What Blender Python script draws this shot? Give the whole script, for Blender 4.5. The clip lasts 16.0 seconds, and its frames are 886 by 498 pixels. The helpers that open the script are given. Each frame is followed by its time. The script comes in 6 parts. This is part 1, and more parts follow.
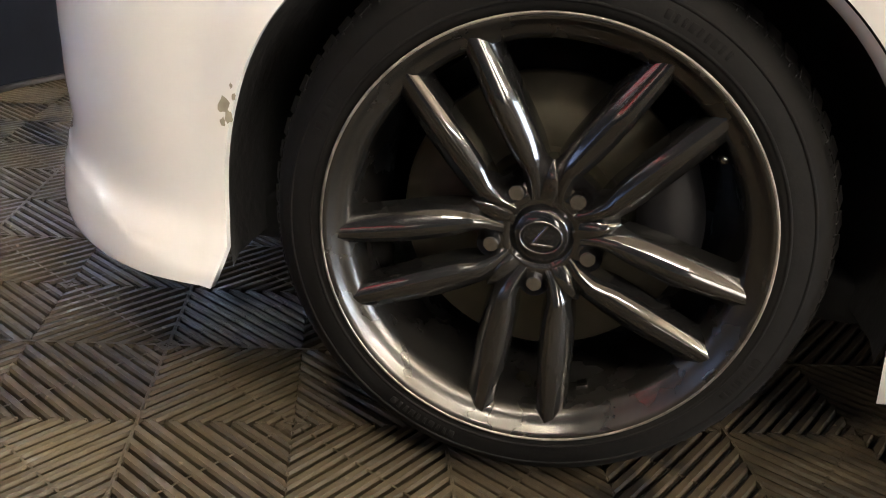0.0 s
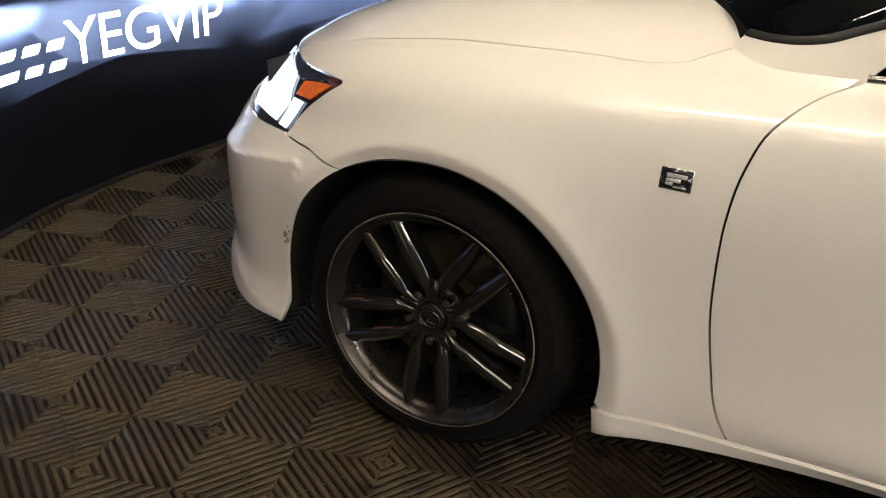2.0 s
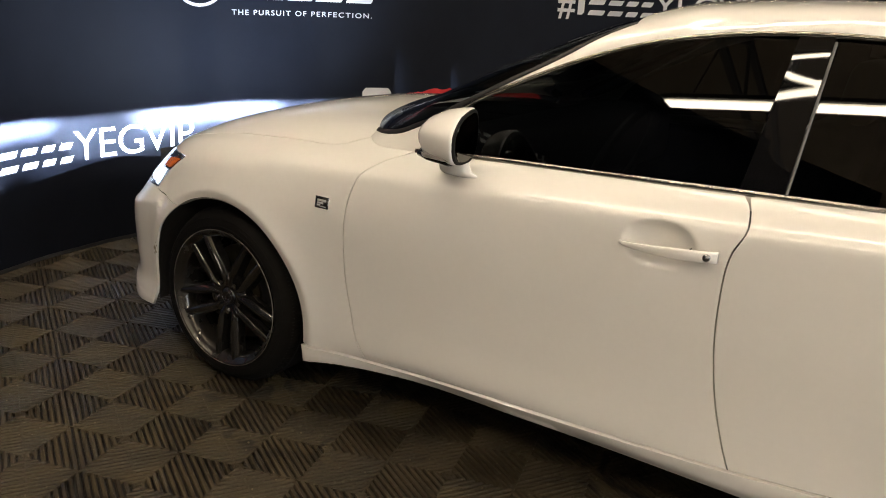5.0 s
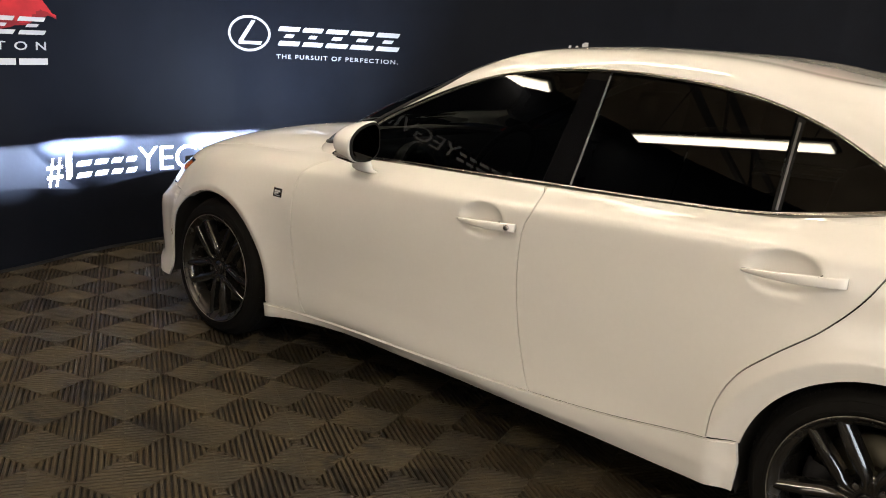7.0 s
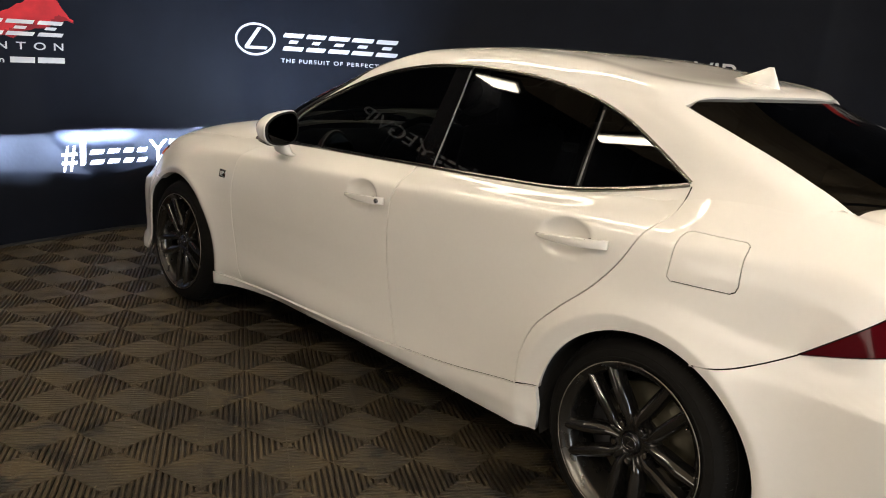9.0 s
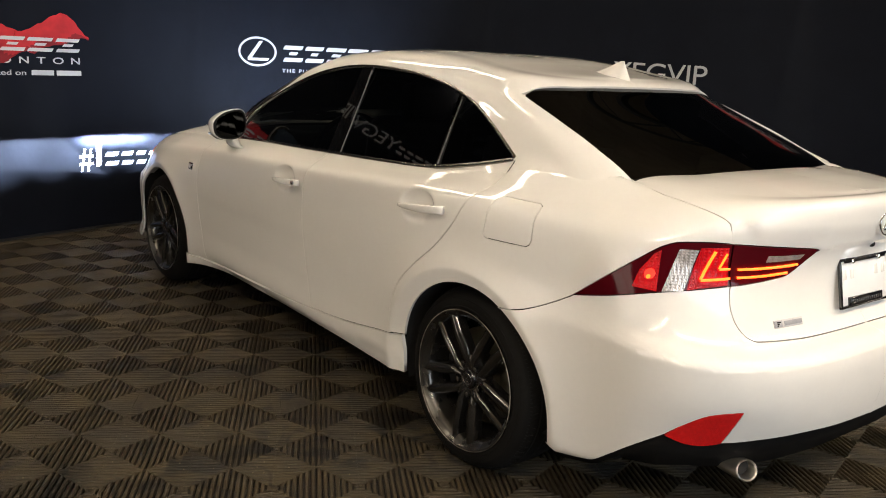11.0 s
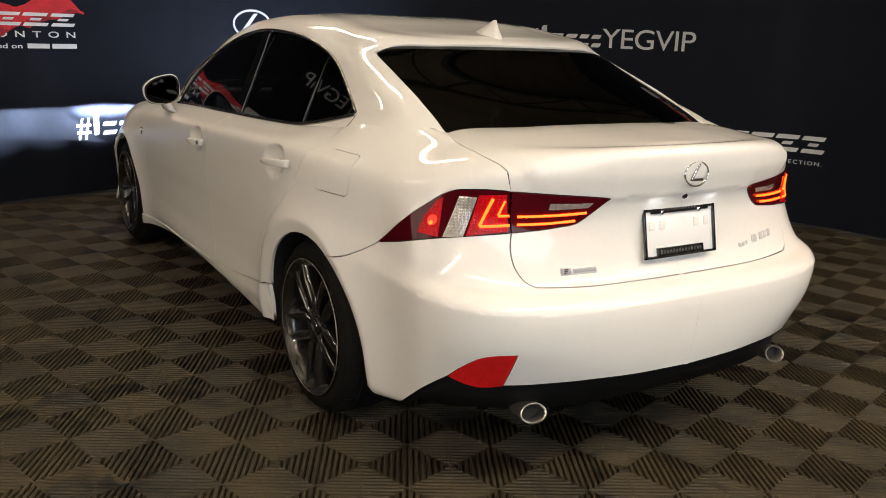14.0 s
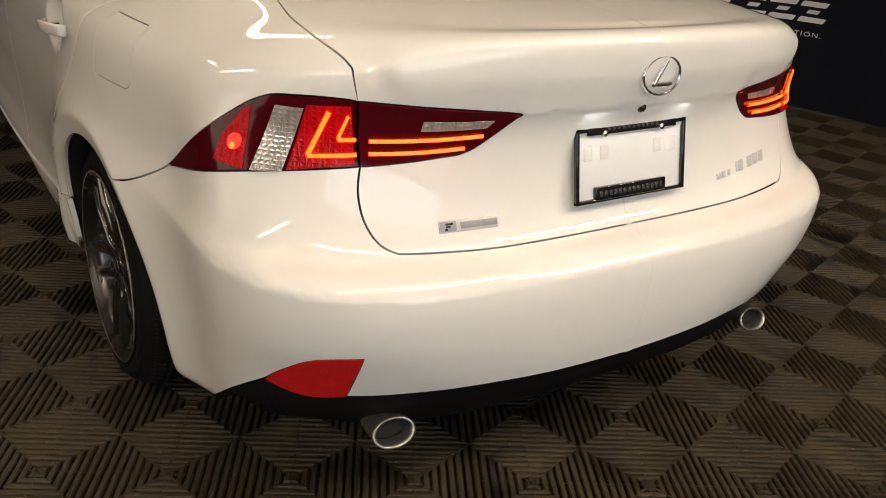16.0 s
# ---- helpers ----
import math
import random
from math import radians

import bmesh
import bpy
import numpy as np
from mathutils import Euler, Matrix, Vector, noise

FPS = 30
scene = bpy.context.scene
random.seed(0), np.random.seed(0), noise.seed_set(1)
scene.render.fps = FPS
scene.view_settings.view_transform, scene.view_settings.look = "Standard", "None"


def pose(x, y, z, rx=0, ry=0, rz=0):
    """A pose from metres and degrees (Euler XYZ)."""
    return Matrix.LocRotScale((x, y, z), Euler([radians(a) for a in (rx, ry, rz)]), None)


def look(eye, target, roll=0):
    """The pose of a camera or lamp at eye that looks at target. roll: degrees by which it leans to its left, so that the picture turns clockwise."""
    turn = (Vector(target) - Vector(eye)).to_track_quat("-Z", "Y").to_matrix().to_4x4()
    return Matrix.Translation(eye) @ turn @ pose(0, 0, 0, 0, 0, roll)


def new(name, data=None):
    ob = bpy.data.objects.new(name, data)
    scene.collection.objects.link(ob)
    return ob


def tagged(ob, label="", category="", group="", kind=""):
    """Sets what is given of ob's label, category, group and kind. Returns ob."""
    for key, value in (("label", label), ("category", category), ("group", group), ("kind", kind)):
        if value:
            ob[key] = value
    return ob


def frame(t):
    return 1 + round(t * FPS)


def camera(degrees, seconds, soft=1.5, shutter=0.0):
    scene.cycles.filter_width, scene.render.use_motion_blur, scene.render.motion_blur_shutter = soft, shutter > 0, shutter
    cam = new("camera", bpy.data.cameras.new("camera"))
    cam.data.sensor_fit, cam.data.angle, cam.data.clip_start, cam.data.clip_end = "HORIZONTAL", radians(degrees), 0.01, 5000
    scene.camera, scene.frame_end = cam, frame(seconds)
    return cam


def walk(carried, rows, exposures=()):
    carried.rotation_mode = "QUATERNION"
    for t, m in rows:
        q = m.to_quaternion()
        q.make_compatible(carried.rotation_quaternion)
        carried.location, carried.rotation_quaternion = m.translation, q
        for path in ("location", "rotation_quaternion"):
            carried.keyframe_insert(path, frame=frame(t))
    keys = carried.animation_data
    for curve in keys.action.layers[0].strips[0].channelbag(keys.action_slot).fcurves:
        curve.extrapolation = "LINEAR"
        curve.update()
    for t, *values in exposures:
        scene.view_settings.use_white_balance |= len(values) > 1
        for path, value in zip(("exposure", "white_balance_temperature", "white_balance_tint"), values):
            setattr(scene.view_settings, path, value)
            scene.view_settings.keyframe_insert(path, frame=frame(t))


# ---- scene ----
cam = camera(54.0, 16.0, soft=1.0)
PATH = [
    (0, (0.021, -1.751, 0.667), (-0.24, 0.082, -0.091), 5.3),
    (0.5, (0.065, -1.821, 0.911), (-0.268, -0.105, -0.062), 6.3),
    (1, (0.231, -1.925, 1.096), (-0.31, -0.289, 0.081), 3.6),
    (1.5, (0.475, -2.126, 1.192), (-0.202, -0.491, 0.26), 2.5),
    (2, (0.724, -2.25, 1.259), (-0.08, -0.643, 0.382), 2.9),
    (2.5, (0.958, -2.389, 1.313), (0.052, -0.807, 0.491), 3.8),
    (3, (1.187, -2.575, 1.342), (0.251, -0.988, 0.565), 2.6),
    (3.5, (1.408, -2.67, 1.365), (0.47, -1.063, 0.632), 2.0),
    (4, (1.703, -2.729, 1.372), (0.738, -1.112, 0.697), 2.7),
    (4.2, (1.794, -2.755, 1.386), (0.82, -1.136, 0.73), 2.8),
    (6.3, (2.898, -3.037, 1.408), (1.719, -1.495, 0.925), 3.7),
    (6.5, (3.013, -3.07, 1.404), (1.811, -1.544, 0.926), 3.8),
    (7, (3.252, -3.088, 1.415), (1.991, -1.61, 0.939), 3.8),
    (7.5, (3.465, -2.985, 1.409), (2.166, -1.537, 0.945), 3.6),
    (8, (3.66, -2.917, 1.413), (2.322, -1.502, 0.957), 3.0),
    (8.5, (3.879, -2.915, 1.402), (2.501, -1.54, 0.945), 3.6),
    (9, (4.095, -2.882, 1.412), (2.685, -1.54, 0.954), 4.3),
    (9.2, (4.173, -2.852, 1.422), (2.753, -1.522, 0.957), 4.3),
    (11.3, (5.067, -2.633, 1.398), (3.52, -1.439, 0.971), 3.2),
    (11.5, (5.152, -2.591, 1.387), (3.593, -1.412, 0.967), 3.3),
    (12, (5.333, -2.519, 1.394), (3.745, -1.374, 0.985), 2.6),
    (12.5, (5.48, -2.484, 1.401), (3.87, -1.367, 1.0), 2.1),
    (13, (5.621, -2.433, 1.403), (4.002, -1.334, 0.988), 2.3),
    (13.5, (5.618, -2.287, 1.398), (3.986, -1.214, 0.964), 2.1),
    (14, (5.539, -2.053, 1.379), (3.903, -1.013, 0.886), 2.3),
    (14.5, (5.325, -1.833, 1.373), (3.728, -0.768, 0.812), 2.1),
    (15, (5.16, -1.707, 1.376), (3.602, -0.61, 0.769), 2.8),
    (15.5, (5.032, -1.534, 1.352), (3.501, -0.459, 0.645), 3.6),
    (16, (4.901, -1.305, 1.329), (3.403, -0.258, 0.515), 4.8),
]
walk(cam, [(t, look(eye, target, roll)) for t, eye, target, roll in PATH], [(0, 2.6, 5950, 10), (0.5, 2.5, 5880, 10), (1.0, 1.95, 5750, 10), (1.5, 1.35, 6050, 10), (2.2, .85, 6350, 10), (3, .66, 6450, 10), (4, .66, 6450, 10), (6.5, .70, 6400, 10), (7.5, .68, 6350, 10), (9, .56, 6300, 10), (11.5, .28, 6400, 10), (13, .20, 6400, 10), (14, .14, 6400, 10), (15, .0, 6450, 10), (16, -.12, 6600, 10)])

from mathutils.bvhtree import BVHTree
from mathutils.geometry import delaunay_2d_cdt

# ---------------------------------------------------------------- world and lights
world = bpy.data.worlds.new("hall_air")
scene.world = world
world.use_nodes = True
world.node_tree.nodes["Background"].inputs[0].default_value = (0.9, 0.8, 0.65, 1)
world.node_tree.nodes["Background"].inputs[1].default_value = 0.03


def lamp(name, kind, m, power, colour, size=0.0, size_y=0.0, radius=0.0, cone=None):
    data = bpy.data.lights.new(name, kind)
    data.energy, data.color = power, colour
    if size:
        data.shape, data.size, data.size_y = "RECTANGLE", size, size_y
    if radius:
        data.shadow_soft_size = radius
    if cone:
        data.spot_size, data.spot_blend = radians(cone[0]), cone[1]
    ob = new(name, data)
    ob.matrix_world = m
    return ob


WARM = (1.0, 0.84, 0.66)
BEAM = (0.66, 0.78, 1.0)

# ---------------------------------------------------------------- materials


def material(name, base, rough=0.5, metal=0.0, coat=0.0, grain=0.0, scale=40.0, bump=0.0, spread=0.0, emit=None, emit_power=0.0, cells=0.0, gloss=0.5):
    """A principled material; grain darkens and lightens the base at two scales, bump is fine relief in metres."""
    m = bpy.data.materials.new(name)
    m.use_nodes = True
    t, p = m.node_tree, m.node_tree.nodes["Principled BSDF"]
    p.inputs["Base Color"].default_value = (*base, 1)
    p.inputs["Roughness"].default_value = rough
    p.inputs["Metallic"].default_value = metal
    p.inputs["Coat Weight"].default_value = coat
    p.inputs["Specular IOR Level"].default_value = gloss
    p.inputs["Coat Roughness"].default_value = 0.03
    if emit:
        p.inputs["Emission Color"].default_value = (*emit, 1)
        p.inputs["Emission Strength"].default_value = emit_power
    if grain or bump or spread:
        co = t.nodes.new("ShaderNodeTexCoord")
        fine, broad = t.nodes.new("ShaderNodeTexNoise"), t.nodes.new("ShaderNodeTexNoise")
        fine.inputs["Scale"].default_value, broad.inputs["Scale"].default_value = scale, scale / 9
        fine.inputs["Detail"].default_value = broad.inputs["Detail"].default_value = 5
        for n in (fine, broad):
            t.links.new(co.outputs["Object"], n.inputs["Vector"])
        both = t.nodes.new("ShaderNodeMath")
        both.operation = "MULTIPLY_ADD"
        both.inputs[1].default_value = 0.5
        half = t.nodes.new("ShaderNodeMath")
        half.operation = "MULTIPLY"
        half.inputs[1].default_value = 0.5
        t.links.new(fine.outputs[0], half.inputs[0])
        t.links.new(broad.outputs[0], both.inputs[0])
        t.links.new(half.outputs[0], both.inputs[2])
        if grain:
            ramp = t.nodes.new("ShaderNodeMapRange")
            ramp.inputs[1].default_value, ramp.inputs[2].default_value = 0.3, 0.7
            ramp.inputs[3].default_value, ramp.inputs[4].default_value = 1 - grain, 1 + grain
            mul = t.nodes.new("ShaderNodeVectorMath")
            mul.operation = "SCALE"
            mul.inputs[0].default_value = base
            t.links.new(both.outputs[0], ramp.inputs[0])
            t.links.new(ramp.outputs[0], mul.inputs["Scale"])
            t.links.new(mul.outputs[0], p.inputs["Base Color"])
        if spread:
            rr = t.nodes.new("ShaderNodeMapRange")
            rr.inputs[1].default_value, rr.inputs[2].default_value = 0.3, 0.7
            rr.inputs[3].default_value, rr.inputs[4].default_value = rough - spread, rough + spread
            t.links.new(both.outputs[0], rr.inputs[0])
            t.links.new(rr.outputs[0], p.inputs["Roughness"])
        if bump:
            b = t.nodes.new("ShaderNodeBump")
            b.inputs["Strength"].default_value, b.inputs["Distance"].default_value = 1.0, bump
            if cells:
                pyramid = t.nodes.new("ShaderNodeTexVoronoi")
                pyramid.distance = "CHEBYCHEV"
                pyramid.inputs["Scale"].default_value, pyramid.inputs["Randomness"].default_value = cells, 0.15
                t.links.new(co.outputs["Object"], pyramid.inputs["Vector"])
                t.links.new(pyramid.outputs["Distance"], b.inputs["Height"])
            else:
                t.links.new(fine.outputs[0], b.inputs["Height"])
            t.links.new(b.outputs[0], p.inputs["Normal"])
    return m


def glass_material(name, tint, clear):
    """Thin dark film glass: a mirror-like face over a strongly tinted see-through pane."""
    m = bpy.data.materials.new(name)
    m.use_nodes = True
    t = m.node_tree
    t.nodes.clear()
    out, mix, fres = t.nodes.new("ShaderNodeOutputMaterial"), t.nodes.new("ShaderNodeMixShader"), t.nodes.new("ShaderNodeFresnel")
    see, gloss = t.nodes.new("ShaderNodeBsdfTransparent"), t.nodes.new("ShaderNodeBsdfGlossy")
    fres.inputs[0].default_value = 1.52
    see.inputs[0].default_value = (*[c * clear for c in tint], 1)
    gloss.inputs["Roughness"].default_value = 0.012
    t.links.new(fres.outputs[0], mix.inputs[0])
    t.links.new(see.outputs[0], mix.inputs[1])
    t.links.new(gloss.outputs[0], mix.inputs[2])
    t.links.new(mix.outputs[0], out.inputs[0])
    return m


def glowing_glass(name, colour, power, clear):
    """A lit clear lens: part lets light through, part shines itself."""
    m = bpy.data.materials.new(name)
    m.use_nodes = True
    t = m.node_tree
    t.nodes.clear()
    out, mix = t.nodes.new("ShaderNodeOutputMaterial"), t.nodes.new("ShaderNodeMixShader")
    see, shine = t.nodes.new("ShaderNodeBsdfTransparent"), t.nodes.new("ShaderNodeEmission")
    shine.inputs[0].default_value, shine.inputs[1].default_value = (*colour, 1), power
    mix.inputs[0].default_value = 1 - clear
    t.links.new(see.outputs[0], mix.inputs[1])
    t.links.new(shine.outputs[0], mix.inputs[2])
    t.links.new(mix.outputs[0], out.inputs[0])
    return m


PAINT = material("pearl_white_paint", (0.80, 0.785, 0.75), 0.55, 0, 1.0, grain=0.015, scale=60, gloss=0.15)
SCUFF = material("scuffed_primer", (0.30, 0.27, 0.20), 0.7, grain=0.4, scale=90)
BLACK = material("black_plastic", (0.012, 0.012, 0.013), 0.45, grain=0.3, scale=120, bump=0.0003)
GLOSS_BLACK = material("gloss_black_trim", (0.008, 0.008, 0.009), 0.12, 0, 0.6)
PIANO = material("piano_black_cover", (0.004, 0.004, 0.0045), 0.03, gloss=0.35)
GAP = material("panel_gap_black", (0.004, 0.004, 0.004), 0.9)
LINER = material("wheel_well_felt", (0.010, 0.010, 0.010), 0.95, grain=0.4, scale=60, bump=0.002)
RUBBER = material("tyre_rubber", (0.0065, 0.0062, 0.0058), 0.72, grain=0.6, scale=38, bump=0.0014, spread=0.12, gloss=0.12)
ALLOY = material("gunmetal_alloy", (0.080, 0.078, 0.075), 0.14, 0.9, 0.6, grain=0.12, scale=25, spread=0.05)
BARREL = material("rim_barrel_metal", (0.095, 0.091, 0.084), 0.26, 0.9, grain=0.25, scale=18, spread=0.1)
SCRATCH = material("kerbed_rim_metal", (0.30, 0.27, 0.23), 0.5, 0.8, grain=0.7, scale=60, spread=0.2)
STEEL = material("brake_steel", (0.09, 0.082, 0.058), 0.5, 0.8, grain=0.35, scale=35, spread=0.1)
NUT = material("lug_nut_chrome", (0.34, 0.34, 0.35), 0.20, 1.0)
CHROME = material("chrome", (0.75, 0.75, 0.76), 0.08, 1.0, grain=0.03, scale=50)
# Near-black base stands in for the dark side windows the mirror would reflect.
MIRROR = material("dark_mirror_glass", (0.007, 0.0075, 0.008), 0.03, 1.0)
DARK_PLASTIC = material("matt_black_plastic", (0.005, 0.005, 0.005), 0.7, grain=0.3, scale=120, gloss=0.2)
SATIN = material("satin_metal_trim", (0.27, 0.255, 0.235), 0.22, 1.0, grain=0.05, scale=40)
SIDE_GLASS = glass_material("privacy_glass", (0.8, 0.9, 0.85), 0.10)
REAR_GLASS = glass_material("dark_rear_glass", (0.8, 0.9, 0.85), 0.05)
WIND_GLASS = glass_material("windscreen_glass", (0.75, 0.88, 1.0), 0.5)
LENS_RED = material("red_lamp_lens", (0.30, 0.001, 0.004), 0.24, 0, 0.10, grain=0.6, scale=90, bump=0.003, cells=110, gloss=0.25, emit=(1.0, 0.004, 0.008), emit_power=0.11)
LENS_DARK = material("smoked_red_lens", (0.060, 0.002, 0.005), 0.10, 0, 0.1, gloss=0.2)
REFLECTOR_RED = material("red_prism_reflector", (0.85, 0.014, 0.016), 0.22, 0.30, 0.6, grain=0.2, scale=70, bump=0.0012, cells=120)
LENS_CLEAR = material("clear_ribbed_lens", (0.50, 0.46, 0.43), 0.20, 0.55, 0.5, grain=0.35, scale=60, bump=0.002, cells=120)
LED = material("lit_red_led", (0.25, 0.0, 0.0), 0.3, emit=(1.0, 0.075, 0.006), emit_power=6)
LED_SPOT = material("lit_red_bulb", (0.3, 0.0, 0.0), 0.3, emit=(1.0, 0.02, 0.008), emit_power=2.2)
AMBER = material("amber_lens", (0.55, 0.10, 0.010), 0.15, 0, 0.6, grain=0.5, scale=150, bump=0.002, cells=140, emit=(1.0, 0.20, 0.02), emit_power=0.10)
HEAD_LENS = glowing_glass("headlamp_lens", (0.70, 0.83, 1.0), 2.2, 0.65)
HEAD_SHELL = material("headlamp_dark_bezel", (0.03, 0.03, 0.034), 0.15, 0.2, 1.0)
EXHAUST = material("brushed_exhaust_steel", (0.34, 0.33, 0.31), 0.30, 0.95, grain=0.15, scale=90)
STRIP = material("dull_grey_rubber_strip", (0.13, 0.13, 0.13), 0.45, grain=0.1, scale=60)
SEAT = material("dark_leather", (0.016, 0.015, 0.015), 0.5, bump=0.0006, scale=200, grain=0.2)
BADGE_GREY = material("badge_grey", (0.30, 0.30, 0.31), 0.25, 0.9)
FABRIC = material("backdrop_fabric", (0.0068, 0.0084, 0.0136), 0.62, grain=0.2, scale=5, bump=0.004, gloss=0.10)
PRINT_WHITE = material("white_print", (0.62, 0.62, 0.62), 0.8, grain=0.03, scale=8)
PRINT_RED = material("red_print", (0.52, 0.02, 0.025), 0.8, grain=0.45, scale=9)
PRINT_DARK_RED = material("dark_red_print", (0.25, 0.008, 0.012), 0.8, grain=0.3, scale=9)
HALL = material("hall_wall", (0.20, 0.17, 0.13), 0.8, grain=0.3, scale=2)
HALL_ROOF = material("hall_roof_deck", (0.40, 0.33, 0.24), 0.7, grain=0.3, scale=3)
TRUSS = material("truss_steel", (0.10, 0.10, 0.095), 0.5, 0.5)
TUBE = material("lit_strip_lamp", (0.9, 0.85, 0.7), 0.4, emit=(1.0, 0.86, 0.62), emit_power=14)


def tile_material():
    """Ribbed polypropylene: dark grey-brown, each tile a little different, with dust, grease and tyre dirt lying over many tiles."""
    m = bpy.data.materials.new("ribbed_floor_plastic")
    m.use_nodes = True
    t, p = m.node_tree, m.node_tree.nodes["Principled BSDF"]
    geo, info = t.nodes.new("ShaderNodeNewGeometry"), t.nodes.new("ShaderNodeObjectInfo")
    grime, dust, speck = [t.nodes.new("ShaderNodeTexNoise") for _ in range(3)]
    for n, s, d in ((grime, 1.7, 6), (dust, 6.0, 5), (speck, 55, 3)):
        n.inputs["Scale"].default_value, n.inputs["Detail"].default_value = s, d
        t.links.new(geo.outputs["Position"], n.inputs["Vector"])

    def ranged(src, a, b, c, d):
        r = t.nodes.new("ShaderNodeMapRange")
        for k, v in enumerate((a, b, c, d)):
            r.inputs[k + 1].default_value = v
        t.links.new(src, r.inputs[0])
        return r.outputs[0]

    def mixed(fac, a, b):
        r = t.nodes.new("ShaderNodeMix")
        r.data_type = "RGBA"
        t.links.new(fac, r.inputs[0])
        for sock, v in ((r.inputs[6], a), (r.inputs[7], b)):
            if isinstance(v, tuple):
                sock.default_value = (*v, 1)
            else:
                t.links.new(v, sock)
        return r.outputs[2]

    base = mixed(ranged(info.outputs["Random"], 0, 1, 0, 1), (0.031, 0.0236, 0.0138), (0.045, 0.0348, 0.0208))
    base = mixed(ranged(dust.outputs[0], 0.42, 0.66, 0, 0.75), base, (0.066, 0.049, 0.0262))
    base = mixed(ranged(grime.outputs[0], 0.55, 0.72, 0, 0.8), base, (0.009, 0.0075, 0.006))
    base = mixed(ranged(speck.outputs[0], 0.58, 0.74, 0, 0.6), base, (0.085, 0.074, 0.057))
    smear, place = t.nodes.new("ShaderNodeTexNoise"), t.nodes.new("ShaderNodeTexNoise")
    for n, sc, d, w in ((smear, 5.0, 9, 1.6), (place, 1.1, 2, 0.4)):
        n.inputs["Scale"].default_value, n.inputs["Detail"].default_value, n.inputs["Distortion"].default_value = sc, d, w
        t.links.new(geo.outputs["Position"], n.inputs["Vector"])
    wet = t.nodes.new("ShaderNodeMath")
    wet.operation = "MULTIPLY"
    t.links.new(ranged(smear.outputs[0], 0.50, 0.60, 0, 1), wet.inputs[0])
    t.links.new(ranged(place.outputs[0], 0.47, 0.58, 0, 0.9), wet.inputs[1])
    base = mixed(wet.outputs[0], base, (0.006, 0.0052, 0.0042))
    crumbs = t.nodes.new("ShaderNodeTexVoronoi")
    crumbs.inputs["Scale"].default_value = 26
    t.links.new(geo.outputs["Position"], crumbs.inputs["Vector"])
    base = mixed(ranged(crumbs.outputs["Distance"], 0.06, 0.10, 0.55, 0), base, (0.16, 0.13, 0.085))
    t.links.new(base, p.inputs["Base Color"])
    t.links.new(ranged(dust.outputs[0], 0.3, 0.7, 0.42, 0.72), p.inputs["Roughness"])
    p.inputs["Specular IOR Level"].default_value = 0.22
    b = t.nodes.new("ShaderNodeBump")
    b.inputs["Strength"].default_value, b.inputs["Distance"].default_value = 0.6, 0.0015
    t.links.new(speck.outputs[0], b.inputs["Height"])
    t.links.new(b.outputs[0], p.inputs["Normal"])
    return m


TILE = tile_material()
SUBFLOOR = material("subfloor_dark", (0.012, 0.011, 0.010), 0.8, grain=0.4, scale=30)

# ---------------------------------------------------------------- smooth curves and surfaces


def spline(knots, at):
    """Smooth curve through knots [(s, value...)] at the places given."""
    k = np.array(knots, float)
    s, v = k[:, 0], k[:, 1:]
    d = np.diff(v, axis=0) / np.diff(s)[:, None]
    m = np.zeros_like(v)
    if len(s) == 2:
        m[:] = d[0]
    else:
        h = np.diff(s)[:, None]
        m[1:-1] = (d[:-1] * h[1:] + d[1:] * h[:-1]) / (h[1:] + h[:-1])
        m[0], m[-1] = 1.5 * d[0] - 0.5 * m[1], 1.5 * d[-1] - 0.5 * m[-2]
    at = np.clip(np.atleast_1d(np.asarray(at, float)), s[0], s[-1])
    i = np.clip(np.searchsorted(s, at, side="right") - 1, 0, len(s) - 2)
    h = (s[i + 1] - s[i])[:, None]
    t = ((at - s[i]) / (s[i + 1] - s[i]))[:, None]
    return v[i] * (1 + 2 * t) * (1 - t) ** 2 + m[i] * h * t * (1 - t) ** 2 + v[i + 1] * t * t * (3 - 2 * t) + m[i + 1] * h * t * t * (t - 1)


def along(points, step=0.015):
    """A smooth open curve through points, resampled at about that step."""
    p = np.array(points, float)
    s = np.r_[0, np.cumsum(np.linalg.norm(np.diff(p, axis=0), axis=1))]
    return spline(np.column_stack([s, p]), np.linspace(0, s[-1], max(2, int(s[-1] / step) + 1)))


def straight(points, step=0.015):
    """A polyline with corners kept, resampled."""
    out = [np.array(points[0], float)]
    for a, b in zip(points, points[1:]):
        a, b = np.array(a, float), np.array(b, float)
        n = max(1, int(np.linalg.norm(b - a) / step))
        out += [a + (b - a) * k / n for k in range(1, n + 1)]
    return np.array(out)


def arc(cx, cz, r, a0, a1, step=0.015):
    n = max(2, int(abs(radians(a1 - a0)) * r / step))
    a = np.radians(np.linspace(a0, a1, n))
    return np.column_stack([cx + r * np.cos(a), cz + r * np.sin(a)])


